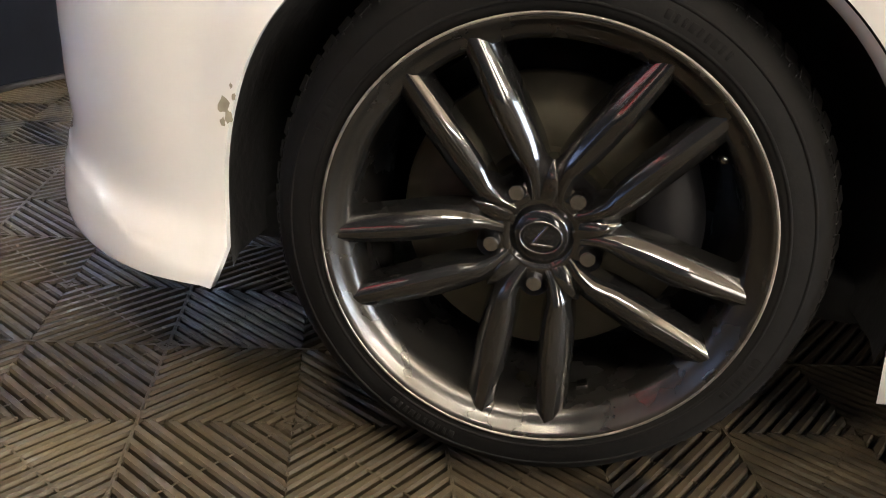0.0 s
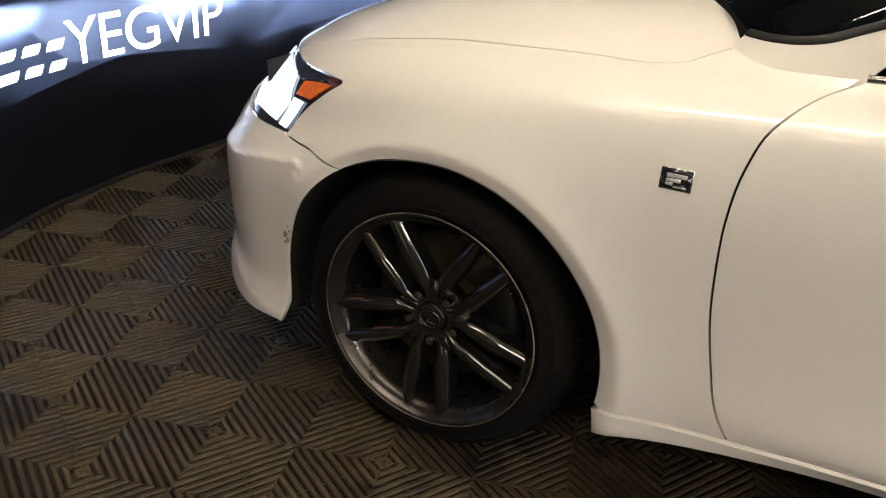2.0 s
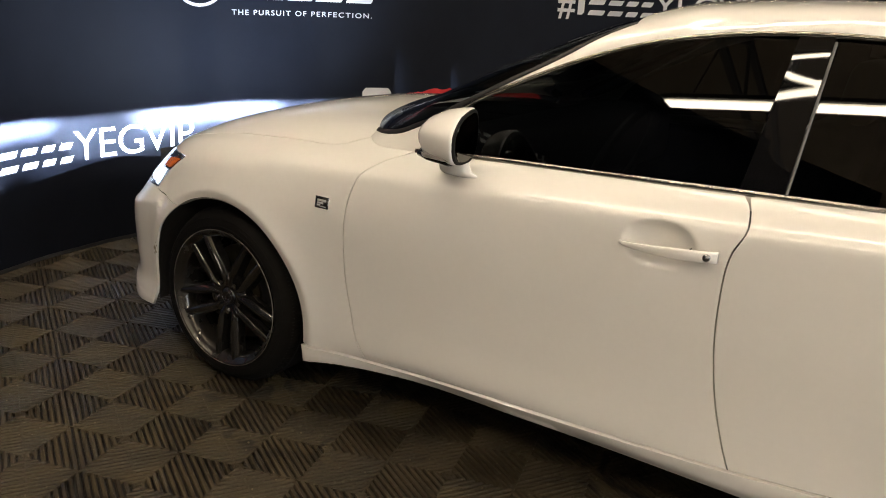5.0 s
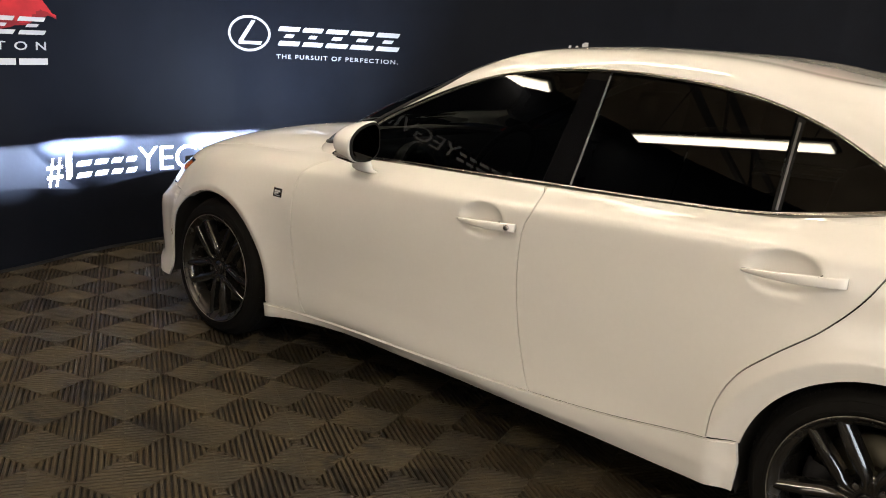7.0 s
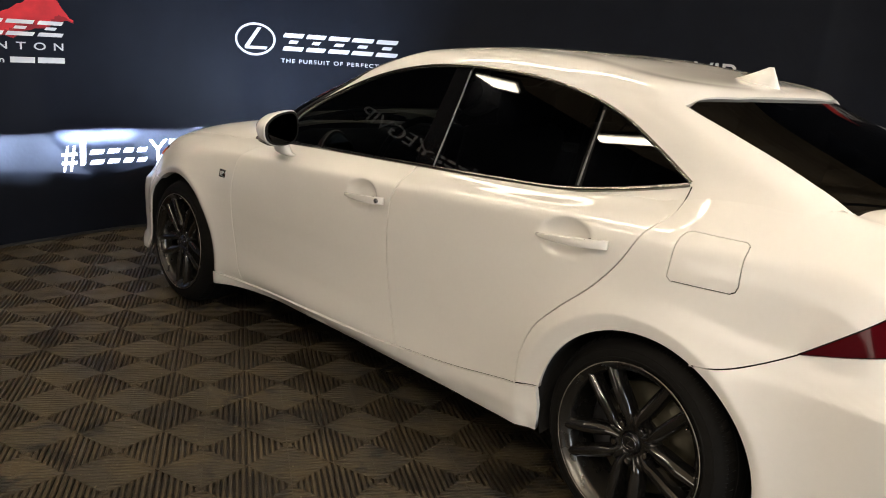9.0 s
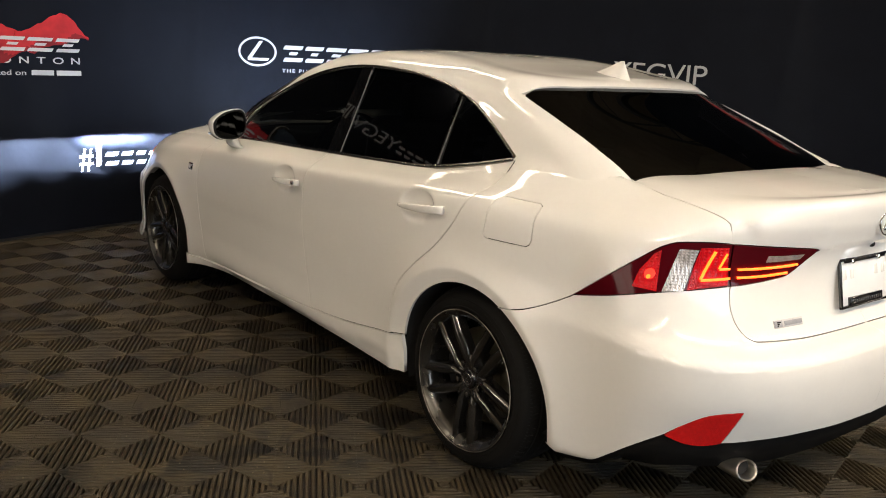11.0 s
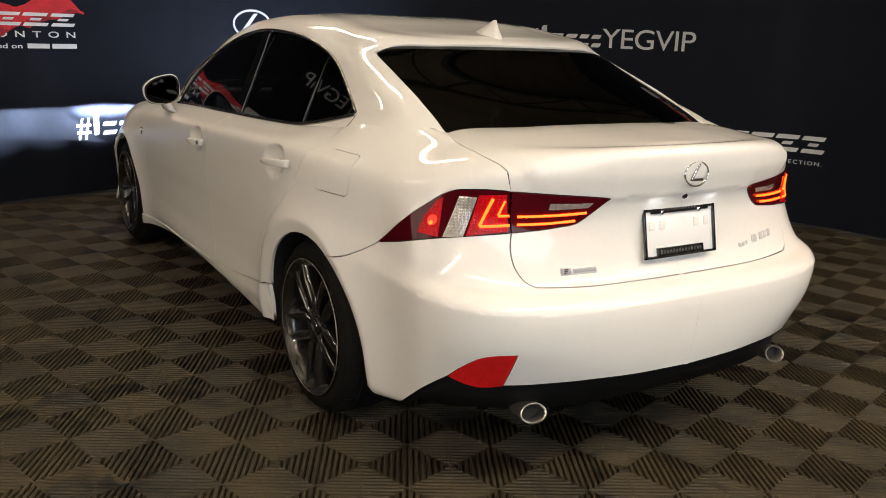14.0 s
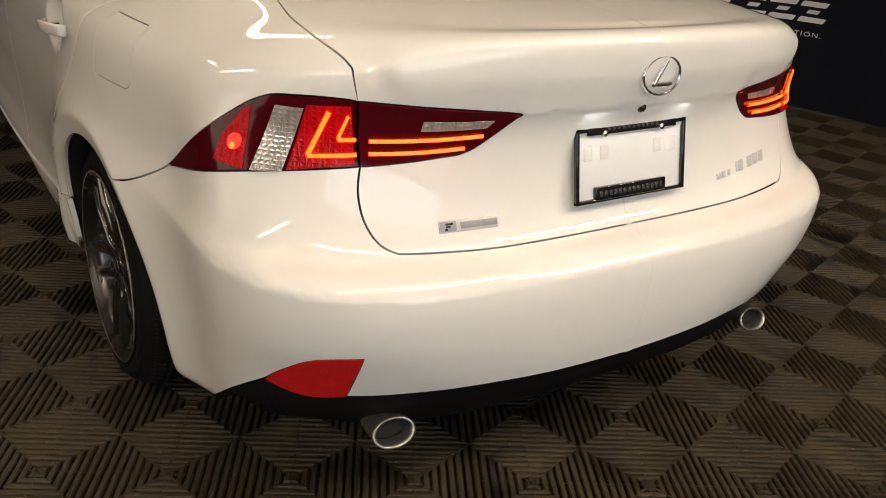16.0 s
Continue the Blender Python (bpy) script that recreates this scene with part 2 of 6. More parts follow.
def loop(xf, lf, nf, xr, lr, nr, wide, high, front=6, side=13, rear=6):
    """One level line round half the car, front centre to rear centre, as rows of x, half width, z.
    A superellipse corner of length l and power n closes each end; wide are knots over x, high knots over x on the side, with the two ends' heights."""
    x0, x1 = xf + lf, xr - lr
    w0, w1 = float(spline(wide, x0)[0, 0]), float(spline(wide, x1)[0, 0])
    a = np.linspace(0, np.pi / 2, front + 1)[:-1]
    f = np.stack([x0 - lf * np.cos(a) ** (2 / nf), w0 * np.sin(a) ** (2 / nf)], 1)
    xs = np.linspace(x0, x1, side)
    sd = np.stack([xs, spline(wide, xs)[:, 0]], 1)
    a = np.linspace(np.pi / 2, 0, rear + 1)[1:]
    r = np.stack([x1 + lr * np.cos(a) ** (2 / nr), w1 * np.sin(a) ** (2 / nr)], 1)
    xy = np.concatenate([f, sd, r])
    z = spline(high, np.clip(xy[:, 0], high[0][0], high[-1][0]))[:, 0]
    return np.column_stack([xy, z])


class Skin:
    """A smooth half shell of the near side, which panels are cut from."""

    def __init__(self, rows, nu, nv, shape=None):
        g = np.array(rows)
        g = self._refine(g, nu)
        g = self._refine(g.transpose(1, 0, 2), nv).transpose(1, 0, 2)
        g[..., 1] *= -1
        if shape:
            g = shape(g)
        self.nu, self.nv = nu, nv
        self.settle(g)

    def settle(self, g):
        """Take over a net of points: normals and search tree."""
        nu, nv = self.nu, self.nv
        self.g = g
        du, dv = np.gradient(g, axis=1), np.gradient(g, axis=0)
        n = np.cross(du, dv)
        n /= np.maximum(np.linalg.norm(n, axis=-1, keepdims=True), 1e-12)
        mid = n[nv // 3, nu // 2]
        self.n = n if mid[1] < 0 else -n
        flat = g.reshape(-1, 3)
        polys = [(j * nu + i, j * nu + i + 1, (j + 1) * nu + i + 1, (j + 1) * nu + i) for j in range(nv - 1) for i in range(nu - 1)]
        self.tree = BVHTree.FromPolygons([tuple(p) for p in flat], polys)

    @staticmethod
    def _refine(g, count):
        """Each row splined by its own length, with the samples shared out by the mean length of the steps."""
        gaps = np.maximum(np.linalg.norm(np.diff(g, axis=1), axis=2), 1e-5) ** 0.8
        mean = np.r_[0, np.cumsum(np.maximum(gaps.mean(0), 0.25 * gaps.mean()))]
        t = np.interp(np.linspace(0, mean[-1], count), mean, np.arange(g.shape[1]))
        out = []
        for row, gap in zip(g, gaps):
            s = np.r_[0, np.cumsum(gap)]
            out.append(spline(np.column_stack([s, row]), np.interp(t, np.arange(len(s)), s)))
        return np.array(out)

    def _uv(self, place, index):
        j, i = divmod(index, self.nu - 1)
        a, b, c = self.g[j, i], self.g[j, i + 1], self.g[j + 1, i]
        m = np.stack([b - a, c - a], 1)
        s = np.linalg.lstsq(m, np.array(place) - a, rcond=None)[0]
        return np.array([i + np.clip(s[0], 0, 1), j + np.clip(s[1], 0, 1)])

    def near(self, p):
        place, _, index, _ = self.tree.find_nearest(Vector(p))
        return self._uv(place, index)

    def ray(self, start, way):
        place, _, index, _ = self.tree.ray_cast(Vector(start), Vector(way))
        return None if place is None else self._uv(place, index)

    def side(self, pts):
        out = []
        for x, z in pts:
            q = self.ray((x, -3, z), (0, 1, 0))
            out.append(self.near((x, -0.85, z)) if q is None else q)
        return np.array(out)

    def back(self, pts):
        return np.array([q if (q := self.ray((8, min(y, -1e-4), z), (-1, 0, 0))) is not None else self.near((3.7, y, z)) for y, z in pts])

    def front(self, pts):
        return np.array([q if (q := self.ray((-4, min(y, -1e-4), z), (1, 0, 0))) is not None else self.near((-0.8, y, z)) for y, z in pts])

    def top(self, pts):
        return np.array([q if (q := self.ray((x, min(y, -1e-4), 4), (0, 0, -1))) is not None else self.near((x, y, 1.0)) for x, y in pts])

    def by(self, pts):
        return np.array([self.near(p) for p in pts])

    def at(self, uv):
        uv = np.atleast_2d(uv)
        u, v = np.clip(uv[:, 0], 0, self.nu - 1.001), np.clip(uv[:, 1], 0, self.nv - 1.001)
        i, j = u.astype(int), v.astype(int)
        a, b = (u - i)[:, None], (v - j)[:, None]
        out = []
        for g in (self.g, self.n):
            out.append(g[j, i] * (1 - a) * (1 - b) + g[j, i + 1] * a * (1 - b) + g[j + 1, i] * (1 - a) * b + g[j + 1, i + 1] * a * b)
        out[1] /= np.maximum(np.linalg.norm(out[1], axis=1, keepdims=True), 1e-9)
        return out[0], out[1]


def inside(poly, p):
    x, y = p[:, 0][:, None], p[:, 1][:, None]
    a, b = poly, np.roll(poly, -1, axis=0)
    cross = ((a[:, 1] > y) != (b[:, 1] > y)) & (x < (b[:, 0] - a[:, 0]) * (y - a[:, 1]) / (b[:, 1] - a[:, 1] + 1e-15) + a[:, 0])
    return cross.sum(1) % 2 == 1


def tidy(uv, least=1e-3):
    keep = [uv[0]]
    for p in uv[1:]:
        if np.abs(p - keep[-1]).sum() > least:
            keep.append(p)
    if np.abs(keep[0] - keep[-1]).sum() < least:
        keep.pop()
    return np.array(keep)


def shifted(skin, uv, gap):
    """The outline moved inwards on the skin by a gap; the car's middle line stays."""
    p, n = skin.at(uv)
    t = np.roll(p, -1, axis=0) - np.roll(p, 1, axis=0)
    t /= np.maximum(np.linalg.norm(t, axis=1, keepdims=True), 1e-9)
    a, b = uv, np.roll(uv, -1, axis=0)
    turn = np.sign((a[:, 0] * b[:, 1] - b[:, 0] * a[:, 1]).sum())
    i, j = skin.nu // 2, skin.nv // 2
    hand = np.sign(np.dot(np.cross(skin.g[j, i + 1] - skin.g[j, i], skin.g[j + 1, i] - skin.g[j, i]), skin.n[j, i]))
    inward = np.cross(n, t) * turn * hand
    q = p + inward * gap
    keep = np.abs(p[:, 1]) < 2e-3
    out = skin.by(q)
    out[keep] = uv[keep]
    return out


def mesh_object(name, verts, faces, normals, mat, parent, label=""):
    me = bpy.data.meshes.new(name)
    me.from_pydata([tuple(v) for v in verts], [], faces)
    me.materials.append(mat)
    me.polygons.foreach_set("use_smooth", [True] * len(me.polygons))
    if normals is not None:
        me.normals_split_custom_set_from_vertices([tuple(n) for n in normals])
    ob = new(name, me)
    ob.parent = parent
    return tagged(ob, label)


def panel(skin, outlines, holes=(), gap=0.0021, lift=0.0, fold=0.016, step=0.022, dent=None):
    """A sheet cut from the skin along an outline of uv curves, its rim folded inwards. Returns verts, faces, normals."""
    outer = tidy(np.concatenate(outlines))
    if gap:
        outer = tidy(shifted(skin, outer, gap))
    rings = [outer] + [tidy(h) for h in holes]
    p, _ = skin.at(outer)
    mid = outer.mean(0)
    du = np.linalg.norm(skin.at(mid + [2, 0])[0] - skin.at(mid - [2, 0])[0]) / 4
    dv = np.linalg.norm(skin.at(mid + [0, 2])[0] - skin.at(mid - [0, 2])[0]) / 4
    lo, hi = outer.min(0), outer.max(0)
    gu, gv = np.arange(lo[0], hi[0], step / du), np.arange(lo[1], hi[1], step / dv)
    grid = np.stack(np.meshgrid(gu, gv), -1).reshape(-1, 2)
    ok = inside(outer, grid)
    for h in rings[1:]:
        ok &= ~inside(h, grid)
    grid = grid[ok]
    edge = np.concatenate(rings)
    if len(grid):
        gp, ep = skin.at(grid)[0], skin.at(edge)[0]
        far = np.array([((ep - q) ** 2).sum(1).min() for q in gp]) > (0.5 * step) ** 2
        grid = grid[far]
    uv = np.concatenate([edge, grid])
    links, k = [], 0
    for r in rings:
        links += [(k + a, k + (a + 1) % len(r)) for a in range(len(r))]
        k += len(r)
    flat = uv * [du, dv]
    got = delaunay_2d_cdt([Vector(q) for q in flat], links, [], 1 if not holes else 0, 1e-7)
    out = np.array([tuple(q) for q in got[0]]) / [du, dv]
    tris = [tuple(f) for f in got[2]]
    c = np.array([out[list(f)].mean(0) for f in tris])
    keep = inside(outer, c)
    for h in rings[1:]:
        keep &= ~inside(h, c)
    tris = [f for f, q in zip(tris, keep) if q]
    pos, nor = skin.at(out)
    pos = pos + nor * lift
    if dent:
        pos, nor = dent(pos, nor)
    a, b, c3 = (pos[[f[k] for f in tris]] for k in range(3))
    flip = (np.cross(b - a, c3 - a) * nor[[f[0] for f in tris]]).sum(1) < 0
    faces = [f[::-1] if q else f for f, q in zip(tris, flip)]
    verts, norms = list(pos), list(nor)
    if fold:
        seen = {}
        for f in faces:
            for x, y in zip(f, f[1:] + f[:1]):
                seen[(x, y)] = 1
        rim = [e for e in seen if (e[1], e[0]) not in seen]
        made = {}

        def twin(x, y):
            t = pos[y] - pos[x]
            side = np.cross(t, nor[x])
            side /= max(np.linalg.norm(side), 1e-9)
            return side

        for x, y in rim:
            if abs(pos[x][1]) < 3e-3 and abs(pos[y][1]) < 3e-3:
                continue
            side = twin(x, y)
            for q in (x, y):
                if q not in made:
                    made[q] = len(verts)
                    verts += [pos[q], pos[q] - nor[q] * 0.0015, pos[q] - nor[q] * fold]
                    norms += [nor[q] * 0.75 + side * 0.65, side, side]
            m, n2 = made[x], made[y]
            faces += [(y, x, m + 1, n2 + 1), (n2 + 1, m + 1, m + 2, n2 + 2)]
    return np.array(verts), faces, np.array(norms)


def mirrored(sheet, both=False):
    v, f, n = sheet
    mv, mn = v * [1, -1, 1], n * [1, -1, 1]
    mf = [tuple(q[::-1]) for q in f]
    if not both:
        return mv, mf, mn
    k = len(v)
    return np.concatenate([v, mv]), f + [tuple(a + k for a in q) for q in mf], np.concatenate([n, mn])


def part(name, bm, mat, parent=None, label="", smooth=True):
    me = bpy.data.meshes.new(name)
    for f in bm.faces:
        f.smooth = smooth
    bm.to_mesh(me)
    bm.free()
    me.materials.append(mat)
    ob = new(name, me)
    ob.parent = parent
    return tagged(ob, label)


def grid_bm(g, ring=False, bm=None):
    bm = bm or bmesh.new()
    vs = [[bm.verts.new(p) for p in row] for row in g]
    for a, b in zip(vs, vs[1:]):
        for k in range(len(a) if ring else len(a) - 1):
            m = (k + 1) % len(a)
            bm.faces.new((a[k], a[m], b[m], b[k]))
    return bm


def box_bm(size, m=None, bevel=0.0, bm=None):
    b = bmesh.new()
    bmesh.ops.create_cube(b, size=1, matrix=Matrix.Diagonal((*size, 1)))
    if bevel:
        bmesh.ops.bevel(b, geom=b.edges[:], offset=bevel, segments=2, affect="EDGES", profile=0.5)
    b.transform(m or Matrix())
    if bm is None:
        return b
    tmp = bpy.data.meshes.new("tmp")
    b.to_mesh(tmp)
    b.free()
    bm.from_mesh(tmp)
    bpy.data.meshes.remove(tmp)
    return bm


def sweep(points, normals, width, height, bm=None, shape=6):
    """A rounded bar laid along points on a surface, width across it and height proud of it."""
    p, n = np.array(points), np.array(normals)
    t = np.gradient(p, axis=0)
    t /= np.maximum(np.linalg.norm(t, axis=1, keepdims=True), 1e-9)
    s = np.cross(t, n)
    s /= np.maximum(np.linalg.norm(s, axis=1, keepdims=True), 1e-9)
    a = np.linspace(0, np.pi, shape)
    rows = [p + s * (width / 2 * np.cos(q)) + n * (height * np.sin(q) ** 0.7) for q in a]
    bm = grid_bm(np.array(rows).transpose(1, 0, 2), bm=bm)
    bmesh.ops.recalc_face_normals(bm, faces=bm.faces[:])
    return bm


def lathe(profile, turns=96, bm=None):
    """A body turned about the y axis; profile rows are (radius, y)."""
    a = np.linspace(0, 2 * np.pi, turns, endpoint=False)
    rows = [[(r * math.cos(q), y, r * math.sin(q)) for q in a] for r, y in profile]
    bm = grid_bm(np.array(rows), ring=True, bm=bm)
    bmesh.ops.recalc_face_normals(bm, faces=bm.faces[:])
    return bm

# ---------------------------------------------------------------- the car's two skins
FA, RA, ARCH = (0.022, 0.325), (2.822, 0.312), 0.357


def arch_grow(a):
    """The front arch is wider towards the bumper: what its radius gains at an angle in degrees."""
    t = np.clip((np.asarray(a, float) - 95) / 65, 0, 1)
    return .032 * t * t * (3 - 2 * t) * (np.asarray(a) < 250)


def front_arch(a0, a1):
    a = np.linspace(a0, a1, max(2, int(abs(radians(a1 - a0)) * ARCH / .015)))
    r = ARCH + arch_grow(a % 360)
    return np.column_stack([FA[0] + r * np.cos(np.radians(a)), FA[1] + r * np.sin(np.radians(a))])


def ramp(v, lo, hi):
    t = np.clip((np.asarray(v, float) - lo) / (hi - lo), 0, 1)
    return t * t * (3 - 2 * t)


def flares(g):
    """Wheel arch lips: a flat band close to each arch stands proud of the side, with a crisp outer edge."""
    for cx, cz in (FA, RA):
        r = np.hypot(g[..., 0] - cx, g[..., 2] - cz)
        ang = np.degrees(np.arctan2(g[..., 2] - cz, g[..., 0] - cx)) % 360
        if cx < 1:
            r = r - arch_grow(ang)
            edge, proud = .030 + .010 * ramp(-np.cos(np.radians(ang - 170)), .6, 1), .024
        else:
            edge, proud = np.interp(ang, [0, 40, 90, 130, 170, 200, 360], [.026, .030, .046, .060, .080, .084, .026]), .021
        side = np.clip((-g[..., 1] - 0.70) / 0.08, 0, 1)
        side = side * np.clip((g[..., 0] + 0.42) / 0.14, 0.15, 1)
        u = .005 * np.logaddexp(0, (r - ARCH - edge) / .005)
        tuck = .013 * np.clip((edge - r + ARCH - .002) / .040, 0, 1.2)
        g[..., 1] -= side * (proud * np.exp(-u / .075) - tuck)
    return g


def crease(g, points, high, upper, lower, ends=(.08, .08), sharp=.004):
    """A crisp ridge pressed out of the sheet along a curve: it falls off over one width above and another below; it dies away at its ends."""
    c = along(points, .01)
    s = np.r_[0, np.cumsum(np.linalg.norm(np.diff(c, axis=0), axis=1))]
    fade = np.ones(len(c))
    if ends[0]:
        fade *= ramp(s, 0, ends[0])
    if ends[1]:
        fade *= ramp(s[-1] - s, 0, ends[1])
    reach = 3.5 * max(upper, lower)
    lo, hi = c.min(0) - reach, c.max(0) + reach
    at = np.nonzero(((g > lo) & (g < hi)).all(-1))
    p = g[at]
    du, dv = np.gradient(g, axis=1)[at], np.gradient(g, axis=0)[at]
    n = np.cross(du, dv)
    n /= np.maximum(np.linalg.norm(n, axis=1, keepdims=True), 1e-12)
    n *= np.sign((n * (p - [1.5, 0, .45]) * [.3, 1, 1]).sum(1))[:, None]
    n[:, 1] *= ramp(np.abs(p[:, 1]), 0, .06)
    best = np.full(len(p), 9.0)
    near = np.zeros(len(p), int)
    for k, q in enumerate(c):
        d = ((p - q) ** 2).sum(1)
        less = d < best
        best[less], near[less] = d[less], k
    over = p[:, 2] > c[near][:, 2]
    d = np.sqrt(best + sharp ** 2) - sharp
    g[at] = p + n * (high * fade[near] * np.exp(-d / np.where(over, upper, lower)))[:, None]
    return g


def pressed(g):
    """All that is pressed into the side, nose and tail: arches, shoulder line, bumper edges, boot lip."""
    g = flares(g)
    crease(g, [(-.05, -.815, .822), (.18, -.832, .838), (.44, -.847, .850), (.75, -.861, .862), (1.3, -.872, .882), (1.9, -.876, .905), (2.5, -.874, .930), (2.85, -.86, .942)], .0040, .035, .05, (.25, .4))
    crease(g, [(-.72, -.60, .545), (-.527, -.791, .566), (-.417, -.829, .588), (-.31, -.851, .606)], .0120, .030, .030, (.12, .03))
    crease(g, [(-.79, -.48, .290), (-.681, -.644, .288), (-.567, -.78, .272), (-.495, -.841, .240), (-.42, -.858, .228), (-.351, -.871, .228)], .0070, .022, .05, (.05, .0), .002)
    crease(g, [(3.02, -.862, .655), (3.20, -.850, .652), (3.33, -.838, .647), (3.458, -.824, .640), (3.581, -.789, .628), (3.681, -.697, .618), (3.753, -.506, .612), (3.778, -.262, .610), (3.782, 0, .610)], .0150, .028, .11, (.65, 0), .002)
    crease(g, [(.8, -.850, .252), (1.4, -.850, .262), (1.9, -.858, .274), (2.25, -.866, .296), (2.46, -.872, .330)], .0090, .016, .05, (.4, .02), .002)
    crease(g, [(3.615, -.575, .975), (3.635, -.520, 1.018), (3.668, -.44, 1.036), (3.70, -.30, 1.046), (3.712, -.15, 1.050), (3.714, 0, 1.051)], .0120, .050, .050, (.05, 0), .002)
    crease(g, [(3.664, -.345, .916), (3.680, -.25, .917), (3.690, -.12, .918), (3.692, 0, .918)], .0090, .06, .009, (.06, 0), .003)
    return g


def blended(skin, other, k):
    """The net of one shell, filleted into another where they meet at the rear pillar's foot."""
    g, shown = skin.g.copy(), np.ones(skin.g.shape[:2])
    x, y = g[..., 0], -g[..., 1]
    wide = k * ramp(x, 2.69, 2.90) * (1 - ramp(x, 3.34, 3.46)) * ramp(y, .570, .625) * ramp(g[..., 2], .935, .985)
    for j, i in zip(*np.nonzero((wide > .004) & (g[..., 2] > .80) & (g[..., 2] < 1.3))):
        p, kk, first = g[j, i].copy(), wide[j, i], None
        for _ in range(4):
            d, n = [], []
            for sk in (skin, other):
                uv = sk.near(p)
                q, m = sk.at(uv)
                d.append(float(((p - q[0]) * m[0]).sum()))
                n.append(m[0])
            if first is None:
                first = d[1]
                shown[j, i] = 1e-4 + (first > -.002)
                if abs(first) > kk + .03:
                    break
            h = max(kk - abs(d[0] - d[1]), 0) / kk
            w = .5 + .5 * np.clip((d[1] - d[0]) / kk, -1, 1)
            way = n[0] * w + n[1] * (1 - w)
            sunk = .003 * (1 - ramp(first, -.004, 0.0)) if first > -.035 else None
            if sunk is None:
                break
            p = p - way / (way ** 2).sum() * (min(d) - h * h * kk / 4 + sunk)
        g[j, i] = p
    return g, shown


def soften(skin, shown, rounds):
    """Evens the normals where the rear pillar runs out into the wing, from the points that stay in sight."""
    g, w = skin.g, shown[..., None]
    amount = (ramp(g[..., 0], 2.62, 2.80) * (1 - ramp(g[..., 0], 3.40, 3.50)) * ramp(g[..., 2], .86, .93) * (1 - ramp(g[..., 2], 1.16, 1.25)) * ramp(-g[..., 1], .56, .62))[..., None]
    n = skin.n.copy()
    for _ in range(rounds):
        a, b = n * w, w.copy()
        for axis in (0, 1):
            for step in (-1, 1):
                a = a + np.roll(n * w, step, axis)
                b = b + np.roll(w, step, axis)
        n = n * (1 - amount) + a / b * amount
        n /= np.linalg.norm(n, axis=-1, keepdims=True)
    skin.n = n


body_rows = []
body_rows.append(loop(-0.80, 0.45, 2.4, 3.60, 0.40, 2.4, [(-0.5, .80), (0.5, .80), (2.3, .81), (3.3, .735)], [(-.88, .185), (.5, .19), (2.3, .20), (3.6, .20)]))
body_rows.append(loop(-0.845, 0.50, 2.2, 3.764, 0.46, 2.4, [(-0.5, .850), (0.4, .848), (0.9, .828), (1.5, .824), (2.0, .840), (2.4, .855), (3.29, .786)], [(-.9, .20), (.4, .205), (.8, .242), (1.2, .242), (2, .234), (2.46, .238), (3.25, .225), (3.55, .29), (3.764, .34)]))
body_rows.append(loop(-0.848, 0.50, 2.2, 3.772, 0.47, 2.6, [(-0.5, .849), (0.4, .8525), (0.9, .846), (1.5, .846), (2.0, .854), (2.4, .8605), (2.8, .863), (3.29, .800)], [(-.9, .258), (.4, .2475), (.8, .267), (1.2, .269), (2, .267), (2.46, .281), (3.25, .285), (3.55, .345), (3.772, .378)]))
body_rows.append(loop(-0.848, 0.50, 2.1, 3.782, 0.49, 2.9, [(-0.5, .841), (0.4, .857), (2.4, .866), (2.8, .868), (3.29, .812)], [(-.9, .292), (.4, .29), (2, .30), (2.6, .33), (3.3, .35), (3.6, .42), (3.782, .43)]))
body_rows.append(loop(-0.855, 0.50, 2.1, 3.79, 0.50, 3.3, [(-0.45, .840), (0, .868), (0.5, .864), (1.2, .866), (2.2, .870), (2.8, .888), (3.3, .825)], [(-.9, .40), (.4, .42), (2.6, .44), (3.3, .48), (3.79, .52)]))
body_rows.append(loop(-0.855, 0.52, 2.1, 3.785, 0.51, 3.5, [(-0.42, .842), (0, .880), (0.5, .875), (2.2, .879), (2.8, .897), (3.3, .832)], [(-.9, .52), (-.3, .55), (.4, .56), (2.6, .58), (3.3, .59), (3.785, .595)]))
body_rows.append(loop(-0.845, 0.55, 2.05, 3.770, 0.50, 3.6, [(-0.38, .825), (0, .876), (0.5, .879), (2.2, .881), (2.8, .894), (3.3, .832)], [(-.9, .57), (-.4, .61), (0, .63), (1, .63), (2.6, .65), (3.2, .64), (3.77, .632)]))
body_rows.append(loop(-0.82, 0.57, 2.05, 3.710, 0.48, 3.7, [(-0.35, .800), (0, .862), (0.5, .876), (1.6, .880), (2.2, .881), (2.8, .882), (3.25, .822)], [(-.9, .61), (-.4, .67), (0, .72), (1, .74), (2.6, .76), (3.2, .72), (3.71, .660)]))
body_rows.append(loop(-0.77, 0.58, 2.0, 3.672, 0.45, 2.8, [(-0.3, .788), (0, .832), (0.5, .850), (1.6, .871), (2.2, .872), (2.6, .868), (2.9, .850), (3.25, .800)], [(-.82, .65), (-.25, .768), (0, .805), (.5, .842), (1.6, .894), (2.55, .936), (2.9, .944), (3.2, .925), (3.7, .83)]))
body_rows.append(loop(-0.745, 0.58, 1.95, 3.690, 0.45, 2.7, [(-0.3, .770), (0, .806), (0.5, .836), (1.6, .858), (2.2, .859), (2.6, .852), (2.9, .828), (3.25, .785)], [(-.80, .68), (-.25, .800), (0, .832), (.5, .860), (1.6, .911), (2.55, .953), (2.9, .962), (3.2, .950), (3.7, .905)]))
